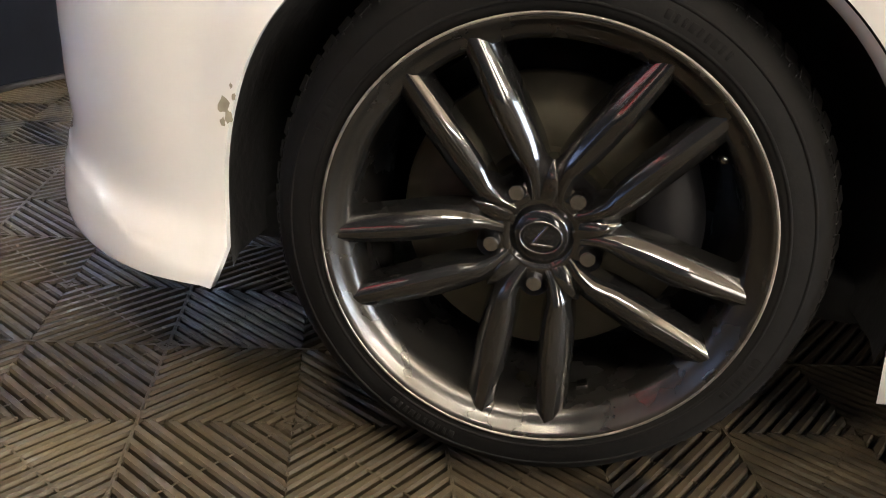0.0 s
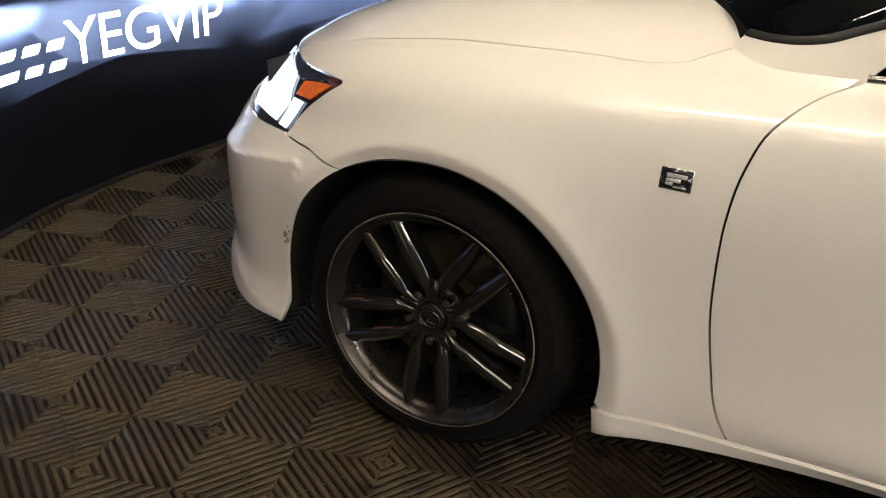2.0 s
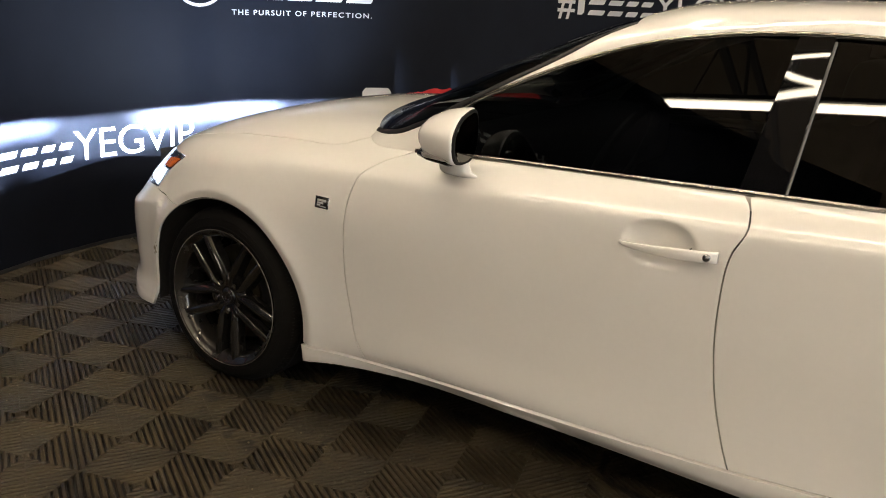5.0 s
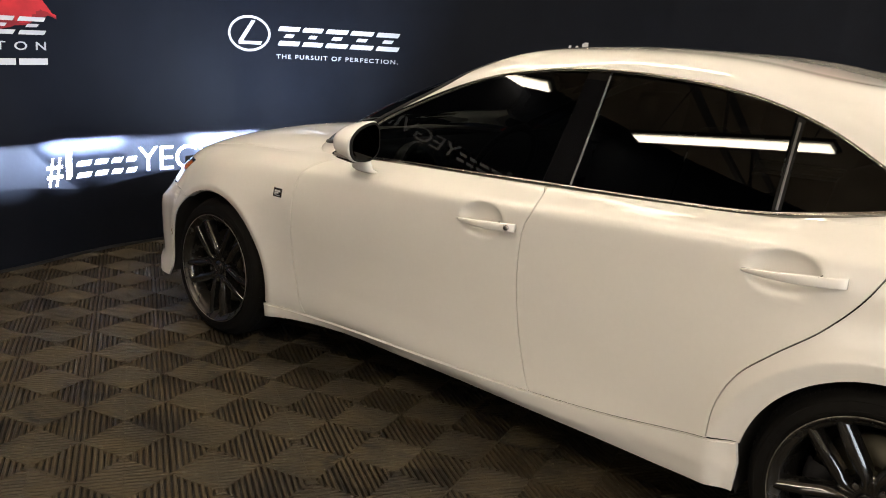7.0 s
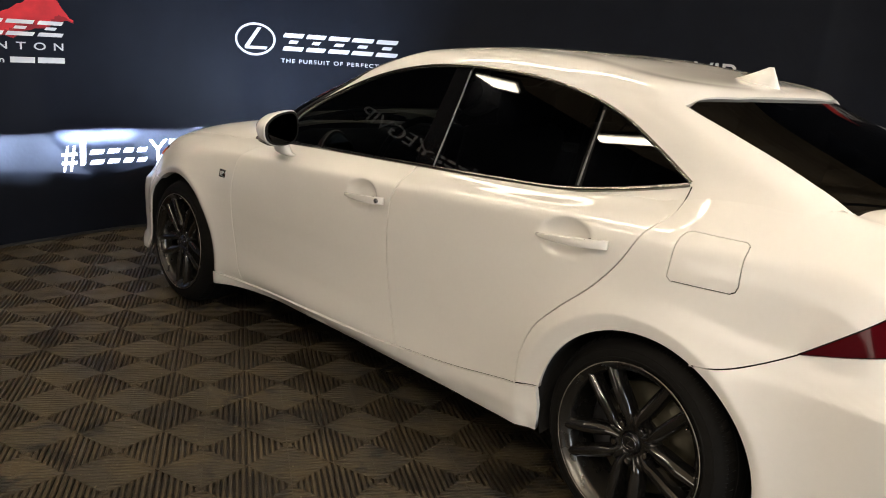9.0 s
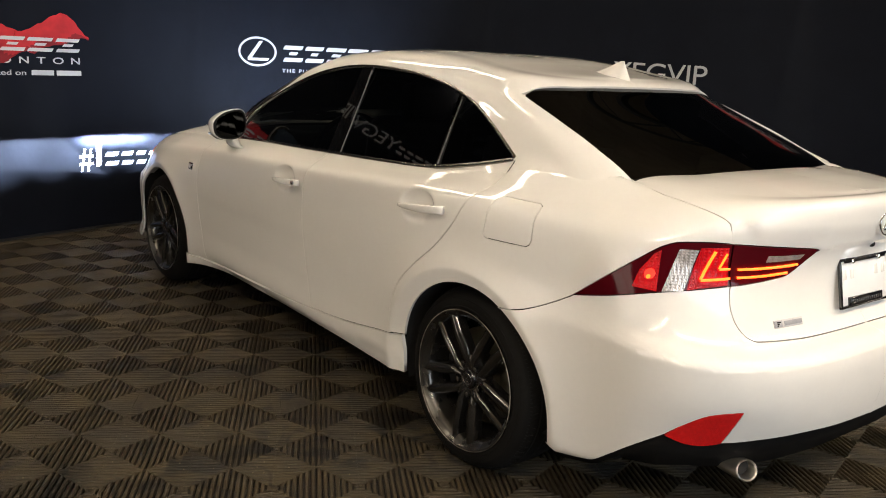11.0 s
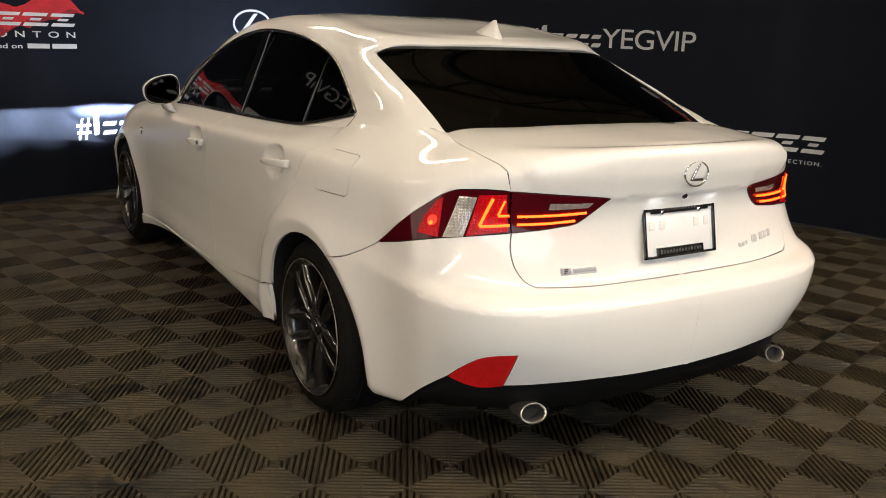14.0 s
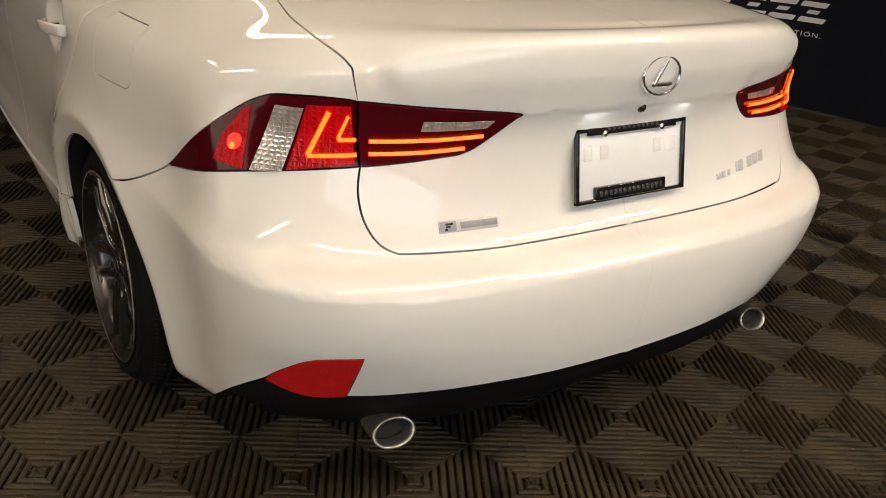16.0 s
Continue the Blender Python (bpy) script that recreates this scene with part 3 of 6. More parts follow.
body_rows.append(loop(-0.73, 0.58, 1.95, 3.722, 0.47, 2.7, [(-0.3, .735), (0, .757), (0.5, .782), (1.2, .802), (2.2, .802), (2.8, .765), (3.25, .735)], [(-.78, .71), (-.25, .832), (.5, .892), (1.0, .915), (1.6, .937), (2.4, .974), (2.8, 1.000), (3.2, .985), (3.7, .992)]))
body_rows.append(loop(-0.70, 0.57, 2.1, 3.718, 0.48, 2.7, [(-0.3, .695), (0, .715), (0.4, .712), (0.7, .728), (1.3, .745), (2.2, .742), (2.8, .700), (3.25, .66)], [(-.74, .73), (-.25, .847), (.4, .908), (.69, .924), (1.02, .940), (1.69, .963), (2.4, .995), (2.8, 1.03), (3.2, 1.022), (3.5, 1.034), (3.72, 1.045)]))
body_rows.append(loop(-0.69, 0.57, 2.1, 3.706, 0.48, 2.7, [(-0.3, .680), (0, .700), (0.4, .697), (0.7, .715), (1.3, .735), (2.2, .730), (2.8, .688), (3.25, .645)], [(-.73, .735), (-.25, .853), (.4, .914), (.69, .928), (1.02, .944), (1.69, .966), (2.4, .997), (2.8, 1.03), (3.2, 1.030), (3.5, 1.041), (3.71, 1.053)]))
body_rows.append(loop(-0.65, 0.58, 2.2, 3.665, 0.48, 2.7, [(-0.3, .56), (0.4, .58), (2.2, .60), (3.2, .56)], [(-.68, .765), (-.25, .885), (.4, .950), (.8, .97), (2.8, .99), (3.2, 1.062), (3.5, 1.058), (3.68, 1.056)]))
body_rows.append(loop(-0.58, 0.60, 2.2, 3.645, 0.50, 2.7, [(-0.3, .30), (0.4, .32), (2.2, .32), (3.2, .30)], [(-.6, .80), (-.25, .912), (.4, .975), (.8, .99), (2.8, .99), (3.2, 1.073), (3.64, 1.062)]))
body_rows.append(loop(-0.55, 0.60, 2.2, 3.64, 0.50, 2.7, [(-0.3, .0), (3.2, .0)], [(-.6, .815), (-.25, .92), (.4, .985), (.8, .99), (2.8, .99), (3.2, 1.076), (3.64, 1.064)]))
cabin_rows = []
cabin_rows.append(loop(.28, .36, 2.3, 3.42, .38, 2.6, [(.6, .742), (1.3, .760), (2.2, .757), (2.8, .755), (3.1, .743)], [(.3, .93), (.65, .88), (1.7, .91), (2.4, .94), (2.8, .95), (3.1, .90), (3.42, .93)]))
cabin_rows.append(loop(.32, .34, 2.3, 3.33, .34, 2.6, [(.65, .727), (1.3, .744), (2.2, .741), (2.8, .703), (3.05, .66)], [(.32, .985), (.69, .92), (1.0, .938), (1.69, .962), (2.4, .993), (2.8, 1.045), (3.05, 1.05), (3.33, 1.068)]))
cabin_rows.append(loop(.61, .19, 2.4, 3.17, .30, 2.6, [(.8, .690), (1.7, .703), (2.4, .6875), (2.85, .656)], [(.61, 1.09), (.85, 1.075), (1.7, 1.09), (2.4, 1.10), (2.85, 1.13), (3.17, 1.135)]))
cabin_rows.append(loop(.865, .195, 2.5, 2.95, .28, 2.6, [(1.05, .640), (1.8, .651), (2.6, .624)], [(.865, 1.215), (1.1, 1.205), (1.8, 1.23), (2.6, 1.215), (2.95, 1.225)]))
cabin_rows.append(loop(1.12, .26, 2.5, 2.74, .26, 3.2, [(1.35, .582), (1.8, .597), (2.45, .578)], [(1.12, 1.325), (1.4, 1.335), (1.8, 1.362), (2.2, 1.345), (2.45, 1.30), (2.74, 1.30)]))
cabin_rows.append(loop(1.225, .335, 2.5, 2.70, .28, 3.2, [(1.5, .525), (1.8, .542), (2.4, .530)], [(1.225, 1.365), (1.5, 1.385), (1.8, 1.400), (2.2, 1.385), (2.45, 1.355), (2.7, 1.330)]))
cabin_rows.append(loop(1.28, .36, 2.4, 2.66, .28, 3.2, [(1.5, .37), (1.8, .39), (2.4, .40)], [(1.28, 1.388), (1.5, 1.404), (1.8, 1.418), (2.2, 1.403), (2.45, 1.367), (2.66, 1.345)]))
cabin_rows.append(loop(1.32, .36, 2.4, 2.64, .28, 2.6, [(1.5, .0), (2.4, .0)], [(1.32, 1.398), (1.5, 1.412), (1.8, 1.424), (2.2, 1.410), (2.45, 1.375), (2.64, 1.352)]))
B = Skin(body_rows, 560, 380, pressed)
C = Skin(cabin_rows, 300, 170)
nets = blended(B, C, .125), blended(C, B, .125)
for skin, (g, shown) in zip((B, C), nets):
    skin.settle(g)
    soften(skin, shown, 70)

car = new("sedan")
tagged(car, "pearl white four-door sports sedan with gunmetal wheels, headlamps lit", "car")

# seams and edges, as x and z on the side, y and z on the tail, x and y from above
FRONT_DOOR_SEAM = along([(.690, .919), (.632, .894), (.586, .852), (.562, .788), (.550, .70), (.550, .612), (.557, .508), (.573, .418), (.596, .329), (.628, .266)])
B_SEAM = along([(1.690, .960), (1.722, .918), (1.696, .845), (1.685, .709), (1.691, .58), (1.718, .433), (1.763, .306)])
REAR_DOOR_SEAM = along([(2.800, 1.035), (2.798, 1.005), (2.765, .945), (2.720, .862), (2.640, .766), (2.526, .668), (2.445, .588), (2.398, .498), (2.380, .376)])
SILL_TOP = [(.374, .257), (.628, .266), (1.0, .282), (1.4, .293), (1.763, .306), (2.07, .329), (2.38, .376), (2.468, .392)]
SILL_LOW = [(.380, .203), (.72, .240), (1.2, .243), (1.57, .237), (2.0, .233), (2.28, .231), (2.468, .243)]
BELT = [(.700, -.731), (1.02, -.741), (1.35, -.748), (1.69, -.749), (2.05, -.746), (2.41, -.736), (2.60, -.722), (2.785, -.705)]


def cut(curve, a, b):
    """The stretch of a sampled curve between two x values."""
    return curve[(curve[:, 0] >= min(a, b) - 1e-6) & (curve[:, 0] <= max(a, b) + 1e-6)]


sill_top = along(SILL_TOP)
belt = along(BELT)
f_belt = B.top(cut(belt, .70, 1.688))
r_belt = B.top(cut(belt, 1.694, 2.785))


def dents(spots):
    """Hollows behind the door handles: (x, z, half length, half height, depth)."""
    def shape(pos, nor):
        pos = pos.copy()
        for x, z, a, b, depth in spots:
            q = ((pos[:, 0] - x) / a) ** 2 + ((pos[:, 2] - z - 0.06 * (pos[:, 0] - x)) / b) ** 2
            pos[:, 1] += depth * (1 - np.clip(q, 0, 1) ** 1.6)
        return pos, nor
    return shape


def fresh_normals(sheet, count=None):
    v, f, n = sheet
    acc = np.zeros_like(v)
    for q in f:
        c = np.cross(v[q[1]] - v[q[0]], v[q[2]] - v[q[0]])
        for k in q:
            acc[k] += c
    acc /= np.maximum(np.linalg.norm(acc, axis=1, keepdims=True), 1e-12)
    return v, f, acc


def both_sides(name, sheet, mat, label=""):
    mesh_object(name, *mirrored(sheet), mat, car, label)
    return mesh_object(name, *sheet, mat, car, label)


# doors
F_DENT, R_DENT = (1.524, .840, .090, .056, .030), (2.512, .884, .098, .058, .030)
front_door = both_sides("front_door", fresh_normals(panel(B, [f_belt, B.side(B_SEAM[1:]), B.side(cut(sill_top, .63, 1.76)[::-1]), B.side(FRONT_DOOR_SEAM[::-1])], step=.012, dent=dents([F_DENT]))), PAINT)
rear_door = both_sides("rear_door", fresh_normals(panel(B, [r_belt, B.side(REAR_DOOR_SEAM[1:]), B.side(cut(sill_top, 1.766, 2.378)[::-1]), B.side(B_SEAM[::-1])], step=.012, dent=dents([R_DENT]))), PAINT)

# front wing, between bumper seam, lamp, bonnet and door
a_seam = 128.5
BUMPER_SEAM = along([(-.385, .645), (-.30, .634), tuple(front_arch(a_seam, a_seam + 1)[0])])
HOOD_SEAM = along([(-.50, -.610), (-.40, -.655), (-.25, -.690), (0, -.708), (.25, -.722), (.36, -.729), (.41, -.718), (.45, -.685), (.49, -.652)])
LAMP_REAR = along([(-.385, .645), (-.348, .700), (-.300, .742), (-.252, .776)], .01)
wing_tail = B.top(along([(.49, -.652), (.56, -.665), (.62, -.69), (.69, -.728)]))
lamp_top = B.by(along([(-.252, -.79, .776), (-.33, -.765, .785), (-.41, -.715, .785), (-.48, -.64, .780), (-.50, -.61, .785)]))
wing = both_sides("front_wing", panel(B, [B.side(front_arch(-10, a_seam)), B.side(BUMPER_SEAM[::-1]), B.side(LAMP_REAR), lamp_top, B.top(HOOD_SEAM), wing_tail, B.side(FRONT_DOOR_SEAM[1:]), B.side(cut(sill_top, .385, .62)[::-1])], fold=.014, step=.008), PAINT)
# bonnet
hood_rear = B.top(along([(.49, -.652), (.455, -.56), (.36, -.36), (.30, -.15), (.285, 0)]))
hood_front = B.top(along([(-.66, 0), (-.64, -.25), (-.57, -.50), (-.50, -.610)]))
mid_hood = B.top(straight([(.285, 0), (-.66, 0)], .03))
mesh_object("bonnet", *mirrored(panel(B, [B.top(HOOD_SEAM), hood_rear, mid_hood, hood_front]), True), PAINT, car)
# front bumper
low_front = B.by(along([(-.378, -.855, .204), (-.55, -.81, .195), (-.72, -.62, .195), (-.84, -.33, .195), (-.88, 0, .195)]))
mid_front = B.front(straight([(0, .20), (0, .60)], .03))
lamp_low = B.by(along([(-.80, 0, .63), (-.78, -.30, .64), (-.67, -.55, .628), (-.56, -.68, .622), (-.385, -.80, .645)]))
mesh_object("front_bumper", *mirrored(panel(B, [low_front, mid_front, lamp_low, B.side(BUMPER_SEAM), B.side(front_arch(a_seam, 190)), B.side([(-.368, .235)])], fold=.010, step=.010), True), PAINT, car)
# sills
mesh_sill = panel(B, [B.side(sill_top), B.side([(2.476, .33), (2.472, .28)]), B.side(along(SILL_LOW)[::-1])], lift=.008, fold=.014)
both_sides("side_sill", mesh_sill, PAINT)
# rear quarter
R_BUMPER_SEAM = along([(2.975, .632), (3.076, .652), (3.15, .685), (3.228, .729)])
TRUNK_SEAM = along([(3.190, -.585), (3.30, -.612), (3.42, -.628), (3.52, -.625), (3.585, -.606)])
a_r0 = math.degrees(math.atan2(.392 - RA[1], 2.468 - RA[0])) % 360
a_r1 = math.degrees(math.atan2(.632 - RA[1], 2.975 - RA[0]))
lamp_upper = B.by(along([(3.228, -.802, .729), (3.36, -.80, .828), (3.455, -.775, .905), (3.50, -.745, .936), (3.545, -.69, .940), (3.602, -.60, .938)]))
fuel = [(2.876, .836), (2.863, .848), (2.869, .955), (2.876, .968), (2.890, .974), (3.040, .972), (3.052, .966), (3.057, .953), (3.060, .862), (3.054, .846), (3.040, .838)]
fuel_uv = B.side(straight(fuel + fuel[:1], .012)[:-1])
quarter = panel(B, [B.side(REAR_DOOR_SEAM), B.side(straight([(2.38, .380), (2.462, .392)])), B.side(arc(*RA, ARCH, a_r0, a_r1)), B.side(R_BUMPER_SEAM), lamp_upper, B.top(TRUNK_SEAM[::-1]), B.top(along([(3.19, -.585), (3.0, -.60), (2.80, -.62)]))], holes=[fuel_uv], fold=.010, step=.010)
both_sides("rear_quarter", quarter, PAINT)
mesh_object("fuel_flap", *panel(B, [fuel_uv], gap=.0034, step=.02), PAINT, car)
# boot lid
lamp_in_top = B.back(along([(-.600, .938), (-.45, .928), (-.300, .914)]))
lamp_in_low = B.back(along([(-.300, .914), (-.345, .872), (-.395, .840), (-.45, .832), (-.590, .818)], .01))
LID_SIDE = along([(-.590, .818), (-.598, .76), (-.590, .712), (-.574, .685), (-.545, .670)])
LID_LOW = along([(-.545, .670), (-.40, .662), (-.20, .659), (0, .658)])
lid_front = B.top(along([(3.29, 0), (3.275, -.25), (3.24, -.45), (3.19, -.585)]))
mid_tail = np.concatenate([B.back(straight([(0, .658), (0, 1.03)], .02)), B.top(straight([(3.705, 0), (3.29, 0)], .03))])
mesh_object("boot_lid", *mirrored(panel(B, [B.top(TRUNK_SEAM), lamp_in_top, lamp_in_low, B.back(LID_SIDE), B.back(LID_LOW), mid_tail, lid_front], step=.010), True), PAINT, car)
# rear bumper
REFL_OUT = [(3.551, -.747, .402), (3.605, -.733, .446), (3.650, -.716, .474), (3.717, -.631, .492)]
refl_top = B.by(along(REFL_OUT))
refl_in = B.by(along([(3.717, -.631, .492), (3.692, -.632, .444), (3.655, -.631, .384)]))
low_tail = B.by(along([(3.655, -.631, .384), (3.707, -.532, .386), (3.745, -.408, .386), (3.770, -.202, .380), (3.775, 0, .375)]))
tip = B.by(along([(3.165, -.80, .235), (3.315, -.776, .231), (3.40, -.772, .286), (3.463, -.765, .339), (3.551, -.747, .402)], .01))
lamp_lower = B.by(along([(3.597, -.590, .818), (3.50, -.72, .795), (3.38, -.79, .765), (3.228, -.802, .729)]))
a_r2 = -14
mesh_object("rear_bumper", *mirrored(panel(B, [B.side(arc(*RA, ARCH, a_r1, a_r2)), tip, refl_top, refl_in, low_tail, B.back(straight([(0, .378), (0, .656)], .03)), B.back(LID_LOW[::-1]), B.back(LID_SIDE[::-1]), lamp_lower, B.side(R_BUMPER_SEAM[::-1])], step=.010, fold=.012), True), PAINT, car)
# roof and pillars with the window openings left out
DLO_TOP = [(.735, .965), (.79, 1.030), (1.02, 1.166), (1.34, 1.287), (1.55, 1.325), (1.765, 1.340), (1.95, 1.337), (2.165, 1.320), (2.355, 1.280), (2.51, 1.225), (2.635, 1.163), (2.790, 1.078)]
DLO_LOW = [(2.790, 1.078), (2.60, 1.032), (2.41, 1.000), (2.05, .980), (1.69, .968), (1.34, .955), (1.02, .944), (.70, .926)]
dlo = np.concatenate([along(DLO_TOP), along(DLO_LOW)[1:], straight([(.70, .926), (.735, .965)])[1:-1]])
SCREEN_EDGE = along([(.495, -.647, .957), (.542, -.681, .961), (.585, -.697, .966), (.63, -.704, .977), (.672, -.703, .995), (.738, -.701, 1.025), (.822, -.693, 1.075), (.902, -.678, 1.12), (.976, -.659, 1.164), (1.035, -.643, 1.197), (1.17, -.598, 1.272), (1.28, -.545, 1.335)])
screen_side = C.by(SCREEN_EDGE)
screen_top = C.front(along([(-.530, 1.340), (-.44, 1.357), (-.25, 1.366), (0, 1.370)]))
win_side = C.back(along([(-.583, 1.060), (-.578, 1.12), (-.566, 1.20), (-.549, 1.285)]))
win_top = C.back(along([(-.549, 1.285), (-.50, 1.303), (-.30, 1.318), (0, 1.322)]))
top_mid = C.top(straight([(2.66, 0), (1.24, 0)], .03))
low_edge = C.by(along([(3.20, -.60, 1.04), (3.05, -.68, 1.0), (2.8, -.74, .985), (2.4, -.76, .96), (1.69, -.765, .93), (1.0, -.75, .91), (.70, -.735, .895), (.56, -.70, .90), (.47, -.655, .925)]))
roof = panel(C, [screen_side, screen_top, top_mid[::-1], win_top[::-1], win_side[::-1], low_edge], holes=[C.side(dlo)], fold=.015, gap=0)
mesh_object("roof", *mirrored(roof, True), PAINT, car, "pearl white roof with its pillars")
# glass
def fair(points, axis, others, offset):
    """Even glass: the points laid on one smooth second-order surface, with its normals."""
    p, q = points[:, others[0]], points[:, others[1]]
    if axis == 0:
        terms = lambda p, q: np.column_stack([np.ones_like(p), p ** 2, q, q ** 2, p ** 4, p ** 2 * q, q ** 3, p ** 4 * q])
        da = lambda p, q: np.column_stack([0 * p, 2 * p, 0 * p, 0 * p, 4 * p ** 3, 2 * p * q, 0 * p, 4 * p ** 3 * q])
        db = lambda p, q: np.column_stack([0 * p, 0 * p, 1 + 0 * p, 2 * q, 0 * p, p ** 2, 3 * q ** 2, p ** 4])
        c = np.linalg.lstsq(terms(p, q), points[:, axis], rcond=None)[0]
    else:
        terms = lambda p, q: np.column_stack([np.ones_like(p), p, q, (p - 1.75) ** 2, (q - 1.15) ** 2])
        da = lambda p, q: np.column_stack([0 * p, 1 + 0 * p, 0 * p, 2 * (p - 1.75), 0 * p])
        db = lambda p, q: np.column_stack([0 * p, 0 * p, 1 + 0 * p, 0 * p, 2 * (q - 1.15)])
        bent = np.array([.025, .15])
        ref = C.at(C.side(dlo))[0]
        full = terms(ref[:, 0], ref[:, 2])
        c = np.r_[np.linalg.lstsq(full[:, :3], ref[:, axis] - full[:, 3:] @ bent, rcond=None)[0], bent]
    out, n = points.copy(), np.zeros_like(points)
    out[:, axis] = terms(p, q) @ c
    way = -1 if axis == 1 else 1
    n[:, axis], n[:, others[0]], n[:, others[1]] = way, -way * (da(p, q) @ c), -way * (db(p, q) @ c)
    n /= np.linalg.norm(n, axis=1, keepdims=True)
    return out + n * offset, n


screen_low = C.by(along([(.30, 0, .985), (.34, -.25, .98), (.43, -.50, .965), (.495, -.647, .957)]))
mesh_object("windscreen", *mirrored(panel(C, [screen_side, screen_top, C.front(straight([(0, 1.37), (0, .99)], .03)), screen_low], lift=-.003, fold=0), True), WIND_GLASS, car)
win_low = C.back(along([(0, 1.074), (-.30, 1.072), (-.583, 1.060)]))
v, f, n = panel(C, [win_side, win_top, C.back(straight([(0, 1.322), (0, 1.074)], .03)), win_low], lift=-.002, fold=0)
v, n = fair(v, 0, (1, 2), -.002)
mesh_object("rear_window", *mirrored((v, f, n), True), REAR_GLASS, car)


def split(x_low, x_top):
    """A straight upright division of the side windows."""
    return straight([(x_low, .93), (x_top, 1.36)])


def pane(name, a, b, mat, lift):
    """The part of the side opening between two divisions, (x at the belt, x at the roof)."""
    def x_of(line, z):
        return line[0] + (line[1] - line[0]) * (z - .95) / .4
    keep = [tuple(q) for q in dlo]
    for line, sign in ((a, 1), (b, -1)):
        if not line:
            continue
        out = []
        for p0, p1 in zip(keep, keep[1:] + keep[:1]):
            d0, d1 = (sign * (q[0] - x_of(line, q[1])) for q in (p0, p1))
            if d0 >= 0:
                out.append(p0)
            if d0 * d1 < 0:
                k = d0 / (d0 - d1)
                out.append((p0[0] + (p1[0] - p0[0]) * k, p0[1] + (p1[1] - p0[1]) * k))
        keep = out
    keep = straight(keep + keep[:1], .02)[:-1]
    v, f, n = panel(C, [C.side(tidy(keep, 2e-3))], gap=.001, lift=lift, fold=0 if mat == SIDE_GLASS else .003)
    if mat == SIDE_GLASS:
        v, n = fair(v, 1, (0, 2), -.002)
    return both_sides(name, (v, f, n), mat)


pane("front_side_window", None, (1.655, 1.715), SIDE_GLASS, -.004)
pane("door_pillar", (1.655, 1.715), (1.760, 1.795), PIANO, -.001)
pane("rear_side_window", (1.760, 1.795), (2.405, 2.395), SIDE_GLASS, -.004)
pane("window_divider", (2.405, 2.395), (2.430, 2.420), DARK_PLASTIC, -.001)
pane("quarter_window", (2.430, 2.420), None, SIDE_GLASS, -.004)


def trim(name, curve, width, height, mat, skin=C):
    p, n = skin.at(skin.side(curve))
    bm = sweep(p, n, width, height)
    q = sweep(p * [1, -1, 1], n * [1, -1, 1], width, height)
    part(name, q, mat, car)
    return part(name, bm, mat, car)


trim("window_chrome_upper", along(DLO_TOP, .02), .012, .006, SATIN)
trim("window_chrome_lower", along([(2.79, 1.074)] + DLO_LOW[1:], .02), .016, .007, SATIN)
# Dark line laid on the sheet in place of the door's shaded gap.
trim("door_gap_line", along([(2.795, 1.070), (2.801, 1.035), (2.798, 1.005), (2.785, .975), (2.768, .950)], .01), .0045, .0012, GAP)
p, n = C.at(C.by(SCREEN_EDGE))
for sgn in (1, -1):
    part("windscreen_trim", sweep(p * [1, sgn, 1], n * [1, sgn, 1], .016, .003), BLACK, car)
trim("pillar_strip", straight([(1.768, .975), (1.797, 1.325)], .02), .007, .003, STRIP)
trim("divider_strip", straight([(2.418, 1.012), (2.408, 1.245)], .02), .007, .003, STRIP)
# black shell added behind the seams, in place of the shade in them
g, n = B.g, B.n
shell = bmesh.new()
for sgn in (1, -1):
    vs = {}
    for j in range(0, B.nv - 3, 3):
        for i in range(0, B.nu - 3, 3):
            c = g[j + 1, i + 1]
            if np.hypot(c[0] - FA[0], c[2] - FA[1]) < ARCH + .075 and abs(c[1]) > .5 or np.hypot(c[0] - RA[0], c[2] - RA[1]) < ARCH + .05 and abs(c[1]) > .5:
                continue
            if c[0] < -.25 and c[2] > .60 or c[2] > .93 and .75 < c[0] < 3.15 or c[2] < (.26 if c[0] < 3.1 else .44):
                continue
            quad = []
            for a, b in ((j, i), (j, i + 3), (j + 3, i + 3), (j + 3, i)):
                if (a, b) not in vs:
                    q = g[a, b] - n[a, b] * .030
                    vs[a, b] = shell.verts.new((q[0], sgn * q[1], q[2]))
                quad.append(vs[a, b])
            shell.faces.new(quad)
part("gap_shade_shell", shell, GAP, car, "black shell added behind the panel gaps to keep them dark")
pan = box_bm((3.9, 1.40, .06), pose(1.4, 0, .235), .02)
part("underbody", pan, GAP, car)
for cx, cz in (FA, RA):
    for sgn in (1, -1):
        a = np.radians(np.linspace(-14, 194, 40))
        grow = arch_grow(np.degrees(a)) if cx < 1 else np.zeros(40)
        px, pz = cx + (ARCH + .004 + grow) * np.cos(a), cz + (ARCH + .004 + grow) * np.sin(a)
        edge = B.at(B.side(np.column_stack([px, np.maximum(pz, .25)])))[0][:, 1] + .012
        rows = [np.column_stack([px, sgn * edge, pz])]
        for r, y in ((ARCH + .018, -.79), (ARCH + .01, -.52), (.05, -.50)):
            e = grow * (r > .1)
            rows.append(np.column_stack([cx + (r + e) * np.cos(a), np.full(40, sgn * y), cz + (r + e) * np.sin(a)]))
        part("wheel_well", grid_bm(np.array(rows)), LINER, car)

